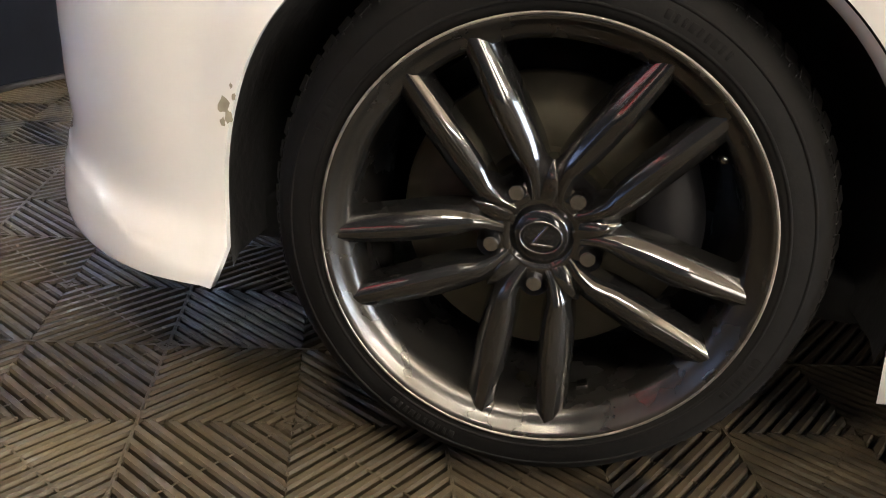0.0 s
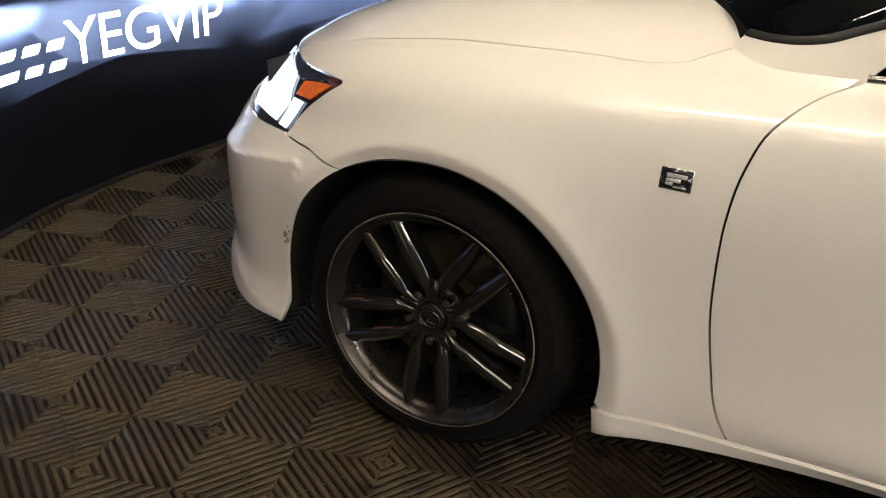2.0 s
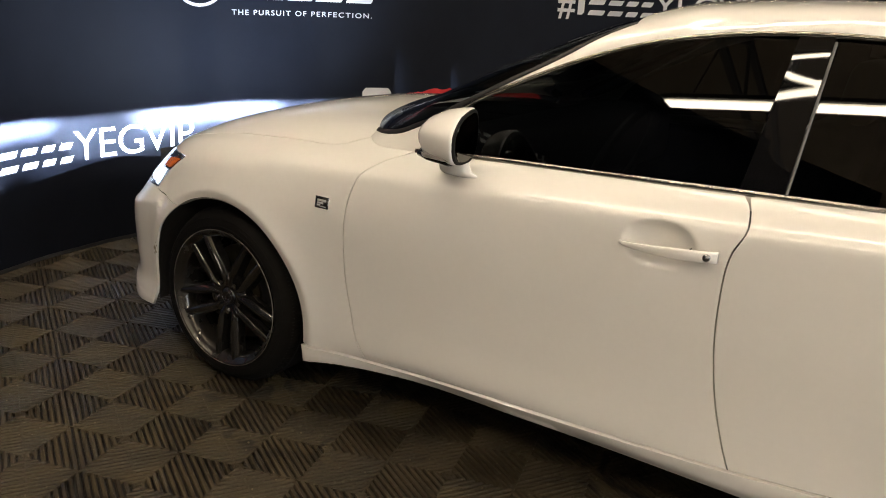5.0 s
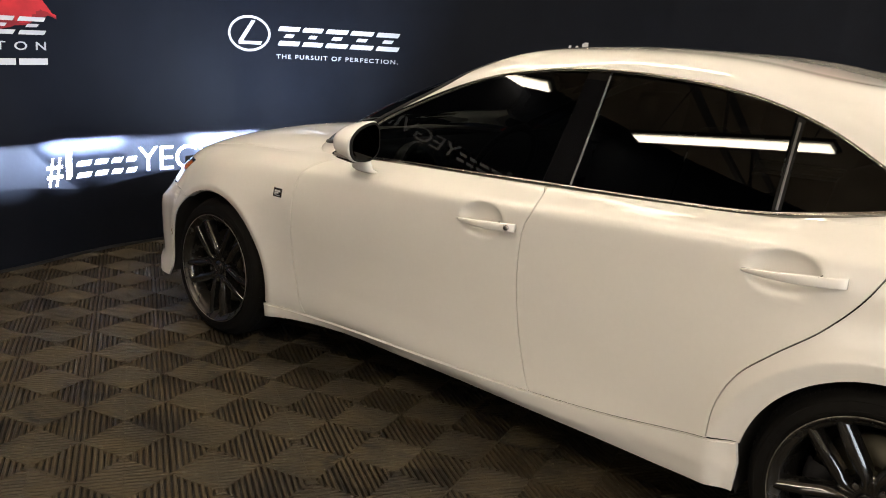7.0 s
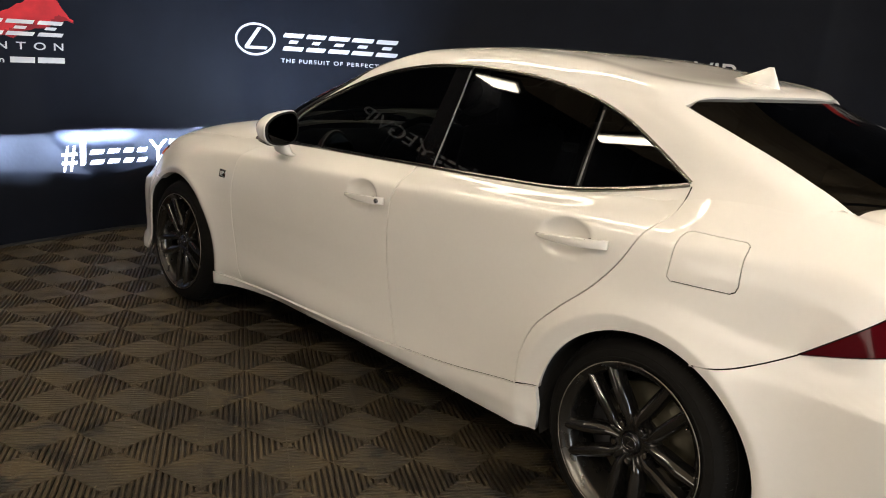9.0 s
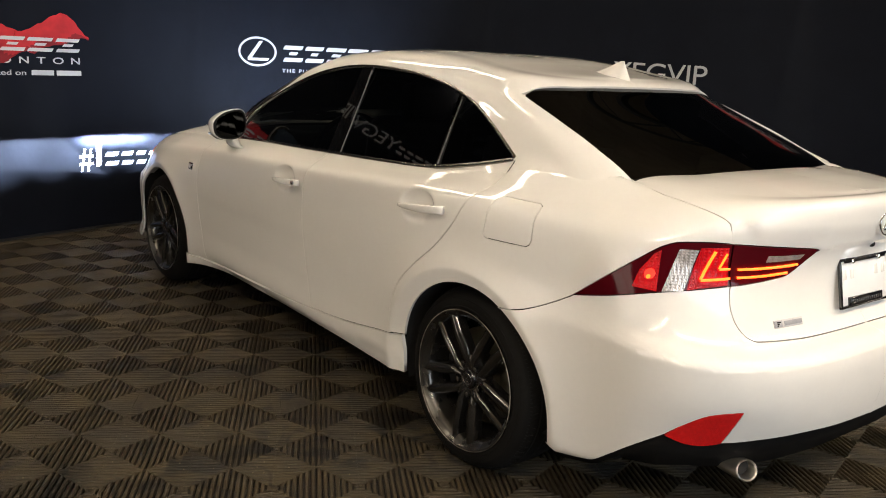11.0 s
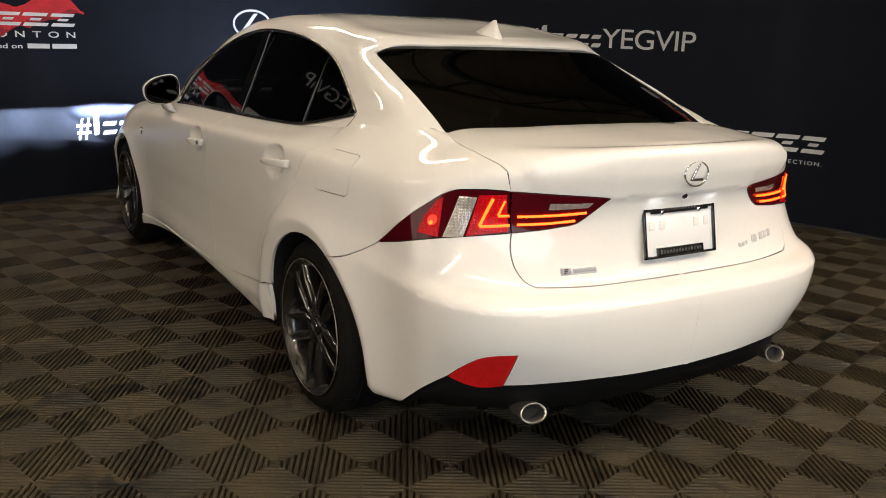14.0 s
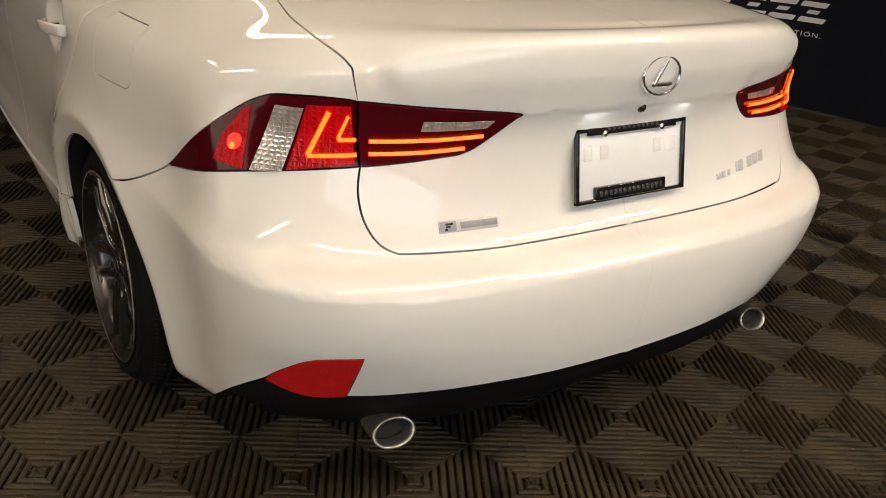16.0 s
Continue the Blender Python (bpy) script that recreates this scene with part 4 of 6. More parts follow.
# rolled lip of the front wing's arch
p = B.at(B.side(front_arch(-6, 128)))[0]
way = p - np.array([FA[0], 0, FA[1]])
way[:, 1] = 0
way /= np.linalg.norm(way, axis=1, keepdims=True)
taper = np.sin(np.linspace(0, np.pi, len(p)))[:, None] ** .5
lip_rows = [p + [0, .0008, 0], p - way * .004 * taper + [0, .005, 0], p - way * .009 * taper + [0, .016, 0], p - way * .008 * taper + [0, .030, 0]]
for sgn in (1, -1):
    bm = grid_bm(np.array(lip_rows) * [1, sgn, 1])
    bmesh.ops.recalc_face_normals(bm, faces=bm.faces[:])
    part("arch_lip", bm, PAINT, car)

# ---------------------------------------------------------------- wheels
def spoke_arm(bm, path, widths, depth, crown, bend=along):
    """A tapering spoke arm along a path of (x, z, y of its face); flat crown with two bevelled flanks."""
    p = bend([(x, y, z) for x, z, y in path], .008)
    w = np.interp(np.linspace(0, 1, len(p)), np.linspace(0, 1, len(widths)), widths)
    t = np.gradient(p, axis=0)
    t[1:-1] = t[:-2] + 2 * t[1:-1] + t[2:]
    t[:, 1] = 0
    t /= np.linalg.norm(t, axis=1, keepdims=True)
    s = np.column_stack([-t[:, 2], np.zeros(len(t)), t[:, 0]])
    rows = []
    for off, drop in ((-.62, depth), (-.57, .30 * depth), (-.52, .0085), (-.50, .0070), (-.24, .0004), (-.20, 0), (.12, .0016), (.16, .0024), (.46, .0105), (.49, .0125), (.56, .40 * depth), (.62, depth)):
        off *= crown
        rows.append(p + s * (w * off)[:, None] + np.array([0, 1, 0]) * drop)
    g = np.array(rows).transpose(1, 0, 2)
    grid_bm(g, bm=bm)
    bm.faces.new([bm.verts.new(q) for q in g[-1]])


def wheel(m, turn, side):
    """One wheel about the y axis, its face towards -y; turn in degrees."""
    top = new("wheel")
    top.parent = car
    top.matrix_local = m
    tagged(top, "gunmetal alloy wheel on a low-profile tyre")
    spin = pose(0, 0, 0, 0, turn, 0)
    bm = lathe([(.240, -.008), (.2455, -.019), (.253, -.0225), (.264, -.0225), (.280, -.019), (.292, -.012), (.302, .000), (.309, .013), (.314, .030), (.317, .050), (.3185, .09), (.318, .16), (.313, .20), (.29, .215), (.24, .21)], 120)
    part("tyre", bm, RUBBER, top)
    ribs = bmesh.new()
    for k in range(150):
        a = radians(k * 2.4)
        box_bm((.0018, .010, .0016), pose(0, 0, 0, 0, k * 2.4, 0) @ pose(0, .008, .3060, 40), bm=ribs)
    for k in range(3):
        for y in (.045 + .05 * k,):
            a = np.linspace(0, 2 * np.pi, 121)[:-1]
            rows = [[(r * math.cos(q), yy, r * math.sin(q)) for q in a] for r, yy in ((.3189, y - .004), (.3192, y), (.3189, y + .004))]
            grid_bm(np.array(rows), ring=True, bm=ribs)
    part("tread", ribs, GAP, top)
    for r, y in ((.2575, -.0232), (.2830, -.0185)):
        part("sidewall_ring", lathe([(r - .0022, y + .0006), (r - .0010, y - .0008), (r + .0010, y - .0007), (r + .0022, y + .0010)], 120), RUBBER, top)
    marks = bmesh.new()
    for start, count in ((20, 9), (112, 7), (196, 10), (290, 6)):
        for k in range(count):
            box_bm((.0042 if k % 3 else .0070, .0012, .0100), pose(0, 0, 0, 0, start + 1.9 * k, 0) @ pose(0, -.0218, .2700), .0004, bm=marks)
    tagged(part("sidewall_mark", marks, RUBBER, top, "raised moulded marks"), kind="stuff")
    for k in range(72):
        block = new("tread_block", TREAD)
        block.parent = top
        block.matrix_local = pose(0, 0, 0, 0, k * 5, 0) @ pose(0, .024, .3125, 24) @ pose(0, 0, 0, 0, 0, 14)
    barrel = lathe([(.2440, -.020), (.2460, -.0245), (.2430, -.0265), (.2375, -.0235), (.2345, -.0150), (.2270, -.0120), (.2190, -.006), (.2150, .010), (.2140, .060), (.2060, .085), (.2060, .17), (.2180, .20), (.2360, .205)], 120)
    part("rim", barrel, BARREL, top)
    lip = lathe([(.2452, -.0240), (.2466, -.0262), (.2452, -.0278), (.2436, -.0270), (.2430, -.0255)], 120)
    part("rim_lip", lip, SCRATCH, top, "scuffed metal rim edge")
    for k in range(5):
        one = bmesh.new()
        for q in (-1, 1):
            ends = [(.0105 * q, .034, .006), (.0130 * q, .060, -.001), (.0190 * q, .080, -.007), (.060 * q, .1465, -.0150), (.0985 * q, .2105, -.0135)]
            spoke_arm(one, ends, (.022, .024, .033, .0345, .0335, .0320, .0305), .044, q, straight)
        spoke_arm(one, [(0, .034, .006), (0, .058, .000), (0, .076, .000), (0, .088, .008)], (.034, .040, .026, .010), .030, 1)
        bmesh.ops.recalc_face_normals(one, faces=one.faces[:])
        one.transform(spin @ pose(0, 0, 0, 0, 72 * k, 0))
        part("spoke", one, ALLOY, top, "dark gunmetal split spoke")
    hub = lathe([(.001, .012), (.030, .012), (.0345, .008), (.040, .004), (.060, .012), (.074, .022), (.078, .05)], 60)
    part("hub", hub, ALLOY, top)
    cap = lathe([(.0005, -.0015), (.018, -.001), (.0285, .001), (.0315, .004), (.0325, .010)], 48)
    part("centre_cap", cap, GLOSS_BLACK, top)
    ring = bmesh.new()
    a = np.linspace(0, 2 * np.pi, 41)
    pts = np.column_stack([.0235 * np.cos(a), np.full(41, -.002), .0185 * np.sin(a)])
    sweep(pts, np.tile([0, -1, 0], (41, 1)), .0024, .0014, bm=ring)
    sweep(straight([(.006, -.002, .015), (-.009, -.002, -.009), (.014, -.002, -.009)], .004), np.tile([0, -1, 0], (len(straight([(.006, -.002, .015), (-.009, -.002, -.009), (.014, -.002, -.009)], .004)), 1)), .0035, .0014, bm=ring)
    ring.transform(spin)
    part("cap_emblem", ring, NUT, top, "silver oval emblem")
    for k in range(5):
        at = spin @ pose(0, 0, 0, 0, 36 + 72 * k, 0) @ pose(0, 0, .0572)
        bore = lathe([(.0165, .004), (.0155, .008), (.0150, .030), (.001, .030)], 24)
        bore.transform(at)
        part("lug_bore", bore, GLOSS_BLACK, top)
        nut = bmesh.new()
        bmesh.ops.create_cone(nut, cap_ends=True, segments=6, radius1=.0108, radius2=.0095, depth=.026, matrix=pose(0, .012, 0, 90))
        bmesh.ops.bevel(nut, geom=nut.edges[:], offset=.0012, segments=2, affect="EDGES")
        nut.transform(at)
        part("lug_nut", nut, NUT, top, smooth=False)
    disc = lathe([(.085, .075), (.168, .075), (.1705, .080), (.1705, .098), (.085, .098)], 96)
    part("brake_disc", disc, STEEL, top, "brownish steel brake disc")
    bell = lathe([(.001, .045), (.070, .045), (.082, .052), (.085, .078)], 48)
    part("disc_bell", bell, STEEL, top)
    cal = bmesh.new()
    a0 = np.radians(np.linspace(-28, 28, 14))
    rows = [[(r * math.cos(q), y, r * math.sin(q)) for q in a0] for r, y in ((.105, .066), (.120, .052), (.165, .050), (.182, .062), (.184, .115))]
    grid_bm(np.array(rows), bm=cal)
    cal.transform(pose(0, 0, 0, 0, -8 if side == "front" else 172, 0))
    part("brake_caliper", cal, BLACK, top)
    stem = lathe([(.001, -.014), (.0042, -.013), (.0045, -.001), (.0035, 0), (.0035, .018)], 16)
    stem.transform(spin @ pose(0, 0, 0, 0, 56, 0) @ pose(0, .006, .206, -18))
    part("valve_stem", stem, SATIN, top)
    weights = bmesh.new()
    for k in range(3):
        box_bm((.014, .018, .003), pose(0, 0, 0, 0, 160 + 7 * k, 0) @ pose(0, .045, .2125), .001, bm=weights)
    part("balance_weight", weights, SATIN, top)
    return top


bm = box_bm((.0195, .026, .0042), bevel=.0012)
TREAD = bpy.data.meshes.new("tread_block")
bm.to_mesh(TREAD)
bm.free()
TREAD.materials.append(RUBBER)
HUB_Y = -.845
for x, kind, turn in ((0, "front", 1), (2.8, "rear", 1)):
    wheel(pose(x, HUB_Y, .3235), turn, kind)
    wheel(pose(x, -HUB_Y, .3225, 0, 0, 180), turn, kind)

# ---------------------------------------------------------------- lamps of the car
def lens(name, outline, mat, lift, parent=None, gap=.0012, skin=B, fold=.01, label="", step=.014):
    sheet = panel(skin, outline, gap=gap, lift=lift, fold=fold, step=step)
    a = mesh_object(name, *sheet, mat, parent or car, label)
    return a, mirrored(sheet)


def lamp_bar(points, width, height, parent, name, mat, lift=.004):
    """A lit light guide lying along points near the body skin."""
    p, n = B.at(B.by(along(points, .012)))
    for sgn in (1, -1):
        s = np.array([1, sgn, 1])
        part(name, sweep((p + n * lift) * s, n * s, width, height), mat, parent[0 if sgn == 1 else 1])


outer = [lamp_upper, B.back(straight([(-.600, .938), (-.592, .818)])), lamp_lower]
inner = [lamp_in_top, lamp_in_low, B.back(straight([(-.590, .818), (-.598, .938)]))]
tails = []
for name, ring, label in (("tail_lamp", outer, "smoked red tail lamp, lit"), ("boot_lamp", inner, "smoked red lamp on the boot lid, lit")):
    sheet = panel(B, ring, gap=.0015, lift=.003, fold=.015, step=.014)
    near = mesh_object(name, *sheet, LENS_DARK, car, label)
    far = mesh_object(name, *mirrored(sheet), LENS_DARK, car, label)
    tails.append((near, far))


def patch(name, corners, mat, parents, lift, step=.012):
    """A lens field given by corners in space near the skin, on both sides of the car."""
    sheet = panel(B, [B.by(straight(list(corners) + [corners[0]], .01)[:-1])], gap=0, lift=lift, fold=.004, step=step)
    mesh_object(name, *sheet, mat, parents[0])
    mesh_object(name, *mirrored(sheet), mat, parents[1])


def tail(y, z):
    """A place on the tail from half width and height."""
    p, _ = B.at(B.back([(-y, z)]))
    return tuple(p[0])


def flank(x, z):
    p, _ = B.at(B.side([(x, z)]))
    return tuple(p[0])


patch("red_field", [(3.420, -.79, .800), (3.483, -.765, .797), (3.478, -.755, .912), (3.462, -.765, .900), (3.432, -.785, .850)], LENS_RED, tails[0], .0045)
patch("reverse_lens", [(3.492, -.755, .797), (3.533, -.712, .803), (3.546, -.678, .918), (3.508, -.714, .918)], LENS_CLEAR, tails[0], .0048)
patch("red_field", [(3.550, -.675, .924), (3.538, -.706, .806), (3.595, -.60, .822), (3.594, -.61, .928)], LENS_RED, tails[0], .0045)
def bulb(x, z, r, mat, lift):
    """A round lit spot behind the lens."""
    a = np.linspace(0, 2 * np.pi, 17)[:-1]
    patch("bulb_glow", [flank(x + r * .8 * math.cos(q), z + r * math.sin(q)) for q in a], mat, tails[0], lift)


bulb(3.456, .842, .015, LED_SPOT, .0062)
bulb(3.455, .834, .006, LED, .0080)
lamp_bar([(3.571, -.640, .917), (3.560, -.672, .845), (3.560, -.676, .838)], .0085, .004, tails[0], "light_guide", LED, .006)
lamp_bar([(3.560, -.676, .836), (3.58, -.640, .838), (3.598, -.598, .841)], .0075, .004, tails[0], "light_guide", LED, .006)
lamp_bar([(3.590, -.612, .912), (3.578, -.626, .868)], .006, .004, tails[0], "light_guide", LED, .006)
lamp_bar([(3.578, -.626, .866), (3.594, -.598, .868)], .007, .004, tails[0], "light_guide", LED, .006)
lamp_bar([(3.60, -.576, .866), (3.638, -.48, .868), (3.660, -.372, .874)], .007, .004, tails[1], "light_guide", LED, .006)
lamp_bar([(3.60, -.576, .842), (3.638, -.48, .845), (3.652, -.405, .850)], .007, .004, tails[1], "light_guide", LED, .006)
patch("reverse_lens", [(3.640, -.492, .884), (3.640, -.488, .904), (3.674, -.355, .902), (3.668, -.368, .888)], LENS_CLEAR, tails[1], .0048)
# bumper reflectors
refl_low = B.by(along([(3.655, -.631, .382), (3.602, -.691, .374), (3.575, -.725, .384), (3.551, -.747, .398)]))
refl = panel(B, [refl_top, refl_in, refl_low], gap=.001, lift=.0005, fold=.01, step=.012)
both_sides("bumper_reflector", refl, REFLECTOR_RED, "red bumper reflector")
# diffuser, black, set in below the rear bumper
p_low, n_low = B.at(np.concatenate([tip[4:], refl_low[::-1][1:], low_tail[1:]]))
rows = [p_low - n_low * .014 + [0, 0, .015], p_low - n_low * .016 + [-.010, 0, -.03], p_low * [1, .98, 1] - n_low * .02 + [-.030, 0, 0]]
rows[2][:, 2] = np.interp(np.linspace(0, 1, len(p_low)), [0, .25, .5, 1], [.228, .262, .286, .292])
low = rows[2] * [1, 1, 1] + [-.20, 0, .0]
dg = np.array(rows + [low])
dif = grid_bm(dg)
grid_bm(dg * [1, -1, 1], bm=dif)
part("diffuser", dif, DARK_PLASTIC, car, "matt black rear diffuser")
for sgn in (-1, 1):
    bm = bmesh.new()
    a = np.linspace(0, 2 * np.pi, 40, endpoint=False)
    rows = []
    for k, (x, w, h) in enumerate(((-.10, .038, .022), (-.05, .050, .028), (-.006, .0545, .0300), (0, .055, .0305), (.0015, .0520, .0278), (.0005, .0485, .0246), (-.010, .0470, .0232), (-.026, .0465, .0228))):
        rows.append([(x - .012 * math.cos(q) * 0 - .016 * math.sin(q) * (k > 1), w * math.cos(q), h * math.sin(q)) for q in a])
    grid_bm(np.array(rows), ring=True, bm=bm)
    bmesh.ops.recalc_face_normals(bm, faces=bm.faces[:])
    bm.transform(pose(3.700, sgn * .545, .291) @ Matrix.Diagonal((1, .88, .86, 1)))
    ex = part("exhaust_tip", bm, EXHAUST, car, "oval chrome exhaust tip")
    # Black disc closes the pipe and stands for the shade inside it.
    shade_disc = bmesh.new()
    bmesh.ops.create_circle(shade_disc, cap_ends=True, segments=32, radius=.0408, matrix=pose(3.676, sgn * .545, .291, 0, 74) @ Matrix.Diagonal((.54, 1, 1, 1)))
    part("bore_shade", shade_disc, GAP, ex)

# headlamps
hl = [lamp_top, B.by(along([(-.50, -.61, .785), (-.56, -.50, .765), (-.655, -.35, .735)])), B.by(straight([(-.655, -.35, .735), (-.72, -.40, .65)])), B.by(along([(-.72, -.40, .65), (-.57, -.66, .626), (-.47, -.755, .630), (-.385, -.80, .645)])), B.side(LAMP_REAR)]
LIT = [(-.410, -.72, .742), (-.50, -.61, .742), (-.615, -.43, .718), (-.665, -.455, .658), (-.548, -.66, .632), (-.425, -.765, .648), (-.398, -.77, .700)]
lit_uv = B.by(straight(LIT + LIT[:1], .01)[:-1])
sheet = panel(B, hl, holes=[lit_uv], gap=.0015, lift=-.004, fold=.02, step=.014)
head_near = mesh_object("headlamp", *sheet, HEAD_SHELL, car, "lit headlamp with amber side marker")
head_far = mesh_object("headlamp", *mirrored(sheet), HEAD_SHELL, car, "lit headlamp with amber side marker")
heads = (head_near, head_far)
patch("amber_marker", [(-.276, -.79, .7625), (-.372, -.77, .760), (-.388, -.78, .728), (-.332, -.79, .724)], AMBER, heads, .002)
patch("lit_lens", LIT, HEAD_LENS, heads, .001)
patch("lit_lens", [(-.350, -.79, .716), (-.390, -.785, .722), (-.415, -.79, .655), (-.388, -.80, .652)], HEAD_LENS, heads, .002)
patch("chrome_reflector", [(-.300, -.785, .772), (-.400, -.755, .778), (-.402, -.76, .766), (-.310, -.785, .766)], CHROME, heads, .001)

# ---------------------------------------------------------------- handles, mirrors, badges
def handle(name, x0, z0, x1, z1, door):
    """A pull handle bridging its hollow, with a flat rear cap."""
    xs = np.linspace(0, 1, 15)
    rows = []
    for t in xs:
        x, z = x0 + (x1 - x0) * t, z0 + (z1 - z0) * t
        y = float(B.at(B.side([(x, z)]))[0][0, 1])
        out = .004 + .026 * math.sin(math.pi * min(1, t * 1.02)) ** .6 + .010 * t
        h = .004 + .0100 * min(1, t * 1.6) ** .8
        ring = []
        for a in np.linspace(0, 2 * np.pi, 12, endpoint=False):
            ring.append((x, y - out - .007 * np.sign(math.cos(a)) * abs(math.cos(a)) ** .45, z + h * np.sign(math.sin(a)) * abs(math.sin(a)) ** .55))
        rows.append(ring)
    bm = grid_bm(np.array(rows), ring=True)
    bm.faces.new([v for v in bm.verts[:12]])
    bm.verts.ensure_lookup_table()
    bm.faces.new(bm.verts[-12:])
    bmesh.ops.recalc_face_normals(bm, faces=bm.faces[:])
    return part(name, bm, PAINT, door)


handle("handle", 1.428, .826, 1.672, .838, front_door)
handle("handle", 2.408, .872, 2.676, .893, rear_door)
bm = lathe([(.0005, 0), (.008, 0), (.009, .003), (.009, .010)], 24)
y = float(B.at(B.side([(1.64, .836)]))[0][0, 1])
bm.transform(pose(1.650, y - .0345, .8368))
part("lock_cylinder", bm, BADGE_GREY, front_door)
for x, z, d in ((1.605, .835, front_door), (2.612, .889, rear_door)):
    yy = float(B.at(B.side([(x, z)]))[0][0, 1])
    part("handle_joint", box_bm((.0016, .030, .024), pose(x, yy - .022, z, 0, 8)), GAP, d)


def egg(rows, mat, name, parent, turns=28, label="", skew=0.0, lean=0.0, yaw=(0, 0), smooth=True):
    """A closed shape from rows of (x, cy, cz, ry, rz, power) along the car."""
    g = []
    for k, (x, cy, cz, ry, rz, p) in enumerate(rows):
        w = yaw[0] + (yaw[1] - yaw[0]) * (k / (len(rows) - 1)) ** 1.5
        g.append([(x + lean * rz * math.sin(a) + w * ry * math.cos(a), cy + ry * np.sign(math.cos(a)) * abs(math.cos(a)) ** p, cz + rz * np.sign(math.sin(a)) * abs(math.sin(a)) ** p * (1 + skew * math.cos(a) * (math.sin(a) > 0))) for a in np.linspace(0, 2 * np.pi, turns, endpoint=False)])
    bm = grid_bm(np.array(g), ring=True)
    for row in (bm.verts[:turns], bm.verts[-turns:]):
        bm.faces.new(row)
        bm.verts.ensure_lookup_table()
    bmesh.ops.recalc_face_normals(bm, faces=bm.faces[:])
    return part(name, bm, mat, parent, label, smooth)


for sgn in (-1, 1):
    outer_rows = [(.828, .018, .018), (.838, .040, .034), (.860, .064, .051), (.895, .083, .064), (.930, .0925, .070), (.956, .0965, .072), (.962, .094, .070)]
    housing = egg([(x, sgn * .882, 1.016, w, h, .78) for x, w, h in outer_rows], PAINT, "door_mirror", car, label="white door mirror on a short arm", skew=-.42 * sgn, yaw=(0, .20 * sgn))
    egg([(.961, sgn * .882, 1.016, .0925, .0685, .78), (.967, sgn * .882, 1.016, .0925, .0685, .78), (.969, sgn * .882, 1.016, .088, .065, .78)], DARK_PLASTIC, "mirror_surround", housing, skew=-.42 * sgn, yaw=(.20 * sgn, .20 * sgn), smooth=False)
    egg([(.9695, sgn * .882, 1.016, .083, .061, .78), (.971, sgn * .882, 1.016, .082, .060, .78)], MIRROR, "mirror_glass", housing, skew=-.42 * sgn, yaw=(.20 * sgn, .20 * sgn), smooth=False)
    egg([(.845, sgn * .895, .966, .038, .010, .8), (.88, sgn * .890, .962, .052, .014, .7), (.950, sgn * .890, .959, .060, .016, .7), (.960, sgn * .890, .960, .056, .014, .7)], GLOSS_BLACK, "mirror_lower_cover", housing)
    egg([(.862, sgn * .925, .972, .016, .006, .8), (.88, sgn * .932, .970, .024, .008, .7), (.955, sgn * .946, .968, .016, .008, .7), (.962, sgn * .946, .968, .013, .006, .7)], LENS_CLEAR, "turn_signal", housing)
    g = []
    for t, (x, y, z, rx, ry) in enumerate(((.915, .79, .895, .062, .030), (.915, .815, .902, .058, .030), (.912, .838, .915, .050, .028), (.91, .850, .945, .046, .030), (.91, .855, .975, .046, .032))):
        g.append([(x + rx * math.cos(a), sgn * (y + ry * math.sin(a)), z) for a in np.linspace(0, 2 * np.pi, 24, endpoint=False)])
    bm = grid_bm(np.array(g), ring=True)
    bmesh.ops.recalc_face_normals(bm, faces=bm.faces[:])
    part("mirror_arm", bm, PAINT, housing)

# roof fin aerial
rows = []
for t in np.linspace(0, 1, 12):
    x0, x1 = 2.450 + .165 * t ** .75, 2.668 - .034 * t
    z = 1.350 + .066 * t
    w = .036 * (1 - t) ** 1.4 + .003
    ring = []
    for a in np.linspace(0, 2 * np.pi, 24, endpoint=False):
        c, s = math.cos(a), math.sin(a)
        x = (x0 + x1) / 2 + (x1 - x0) / 2 * c
        ring.append((x, w * s * (1 + .4 * c) * (1 - .3 * (c < -.5)), z + (1 - t) * .022 * (-c) * .5))
    rows.append(ring)
bm = grid_bm(np.array(rows), ring=True)
bm.verts.ensure_lookup_table()
bm.faces.new(bm.verts[-24:])
bmesh.ops.recalc_face_normals(bm, faces=bm.faces[:])
part("roof_aerial", bm, PAINT, car, "white shark-fin aerial")


def plate_on(skin_uv, size, mat, name, parent, thick=.003, bevel=.0012, lift=0.0, turn=0.0):
    """A small flat badge laid on the skin."""
    p, n = B.at(skin_uv)
    m = Matrix.Translation(p[0] + n[0] * lift) @ Vector(n[0]).to_track_quat("Z", "Y").to_matrix().to_4x4() @ pose(0, 0, 0, 0, 0, turn)
    return part(name, box_bm((*size, thick), m, bevel), mat, parent), m


SATIN_PLATE = material("matt_silver_badge", (.55, .55, .56), .40, .3, grain=.1, scale=80)
# wing badge: dark shield with a bright slanted stroke in a chrome frame
frame_ob, m = plate_on(B.side([(.460, .7505)]), (.054, .037), CHROME, "wing_badge", car)
part("badge_field", box_bm((.047, .030, .003), m @ pose(0, .0, .0012)), GLOSS_BLACK, frame_ob)
bm = bmesh.new()
for x, yv, w, hh in ((.001, .0065, .034, .0070), (-.004, -.0015, .024, .0060), (-.010, -.0080, .012, .0050)):
    box_bm((w, hh, .002), m @ pose(x, yv, .0035), .0008, bm=bm)
box_bm((.022, .0022, .002), m @ pose(.008, -.0120, .0032), bm=bm)
part("badge_stroke", bm, SATIN_PLATE, frame_ob)
tagged(frame_ob, "chrome-framed black wing badge")
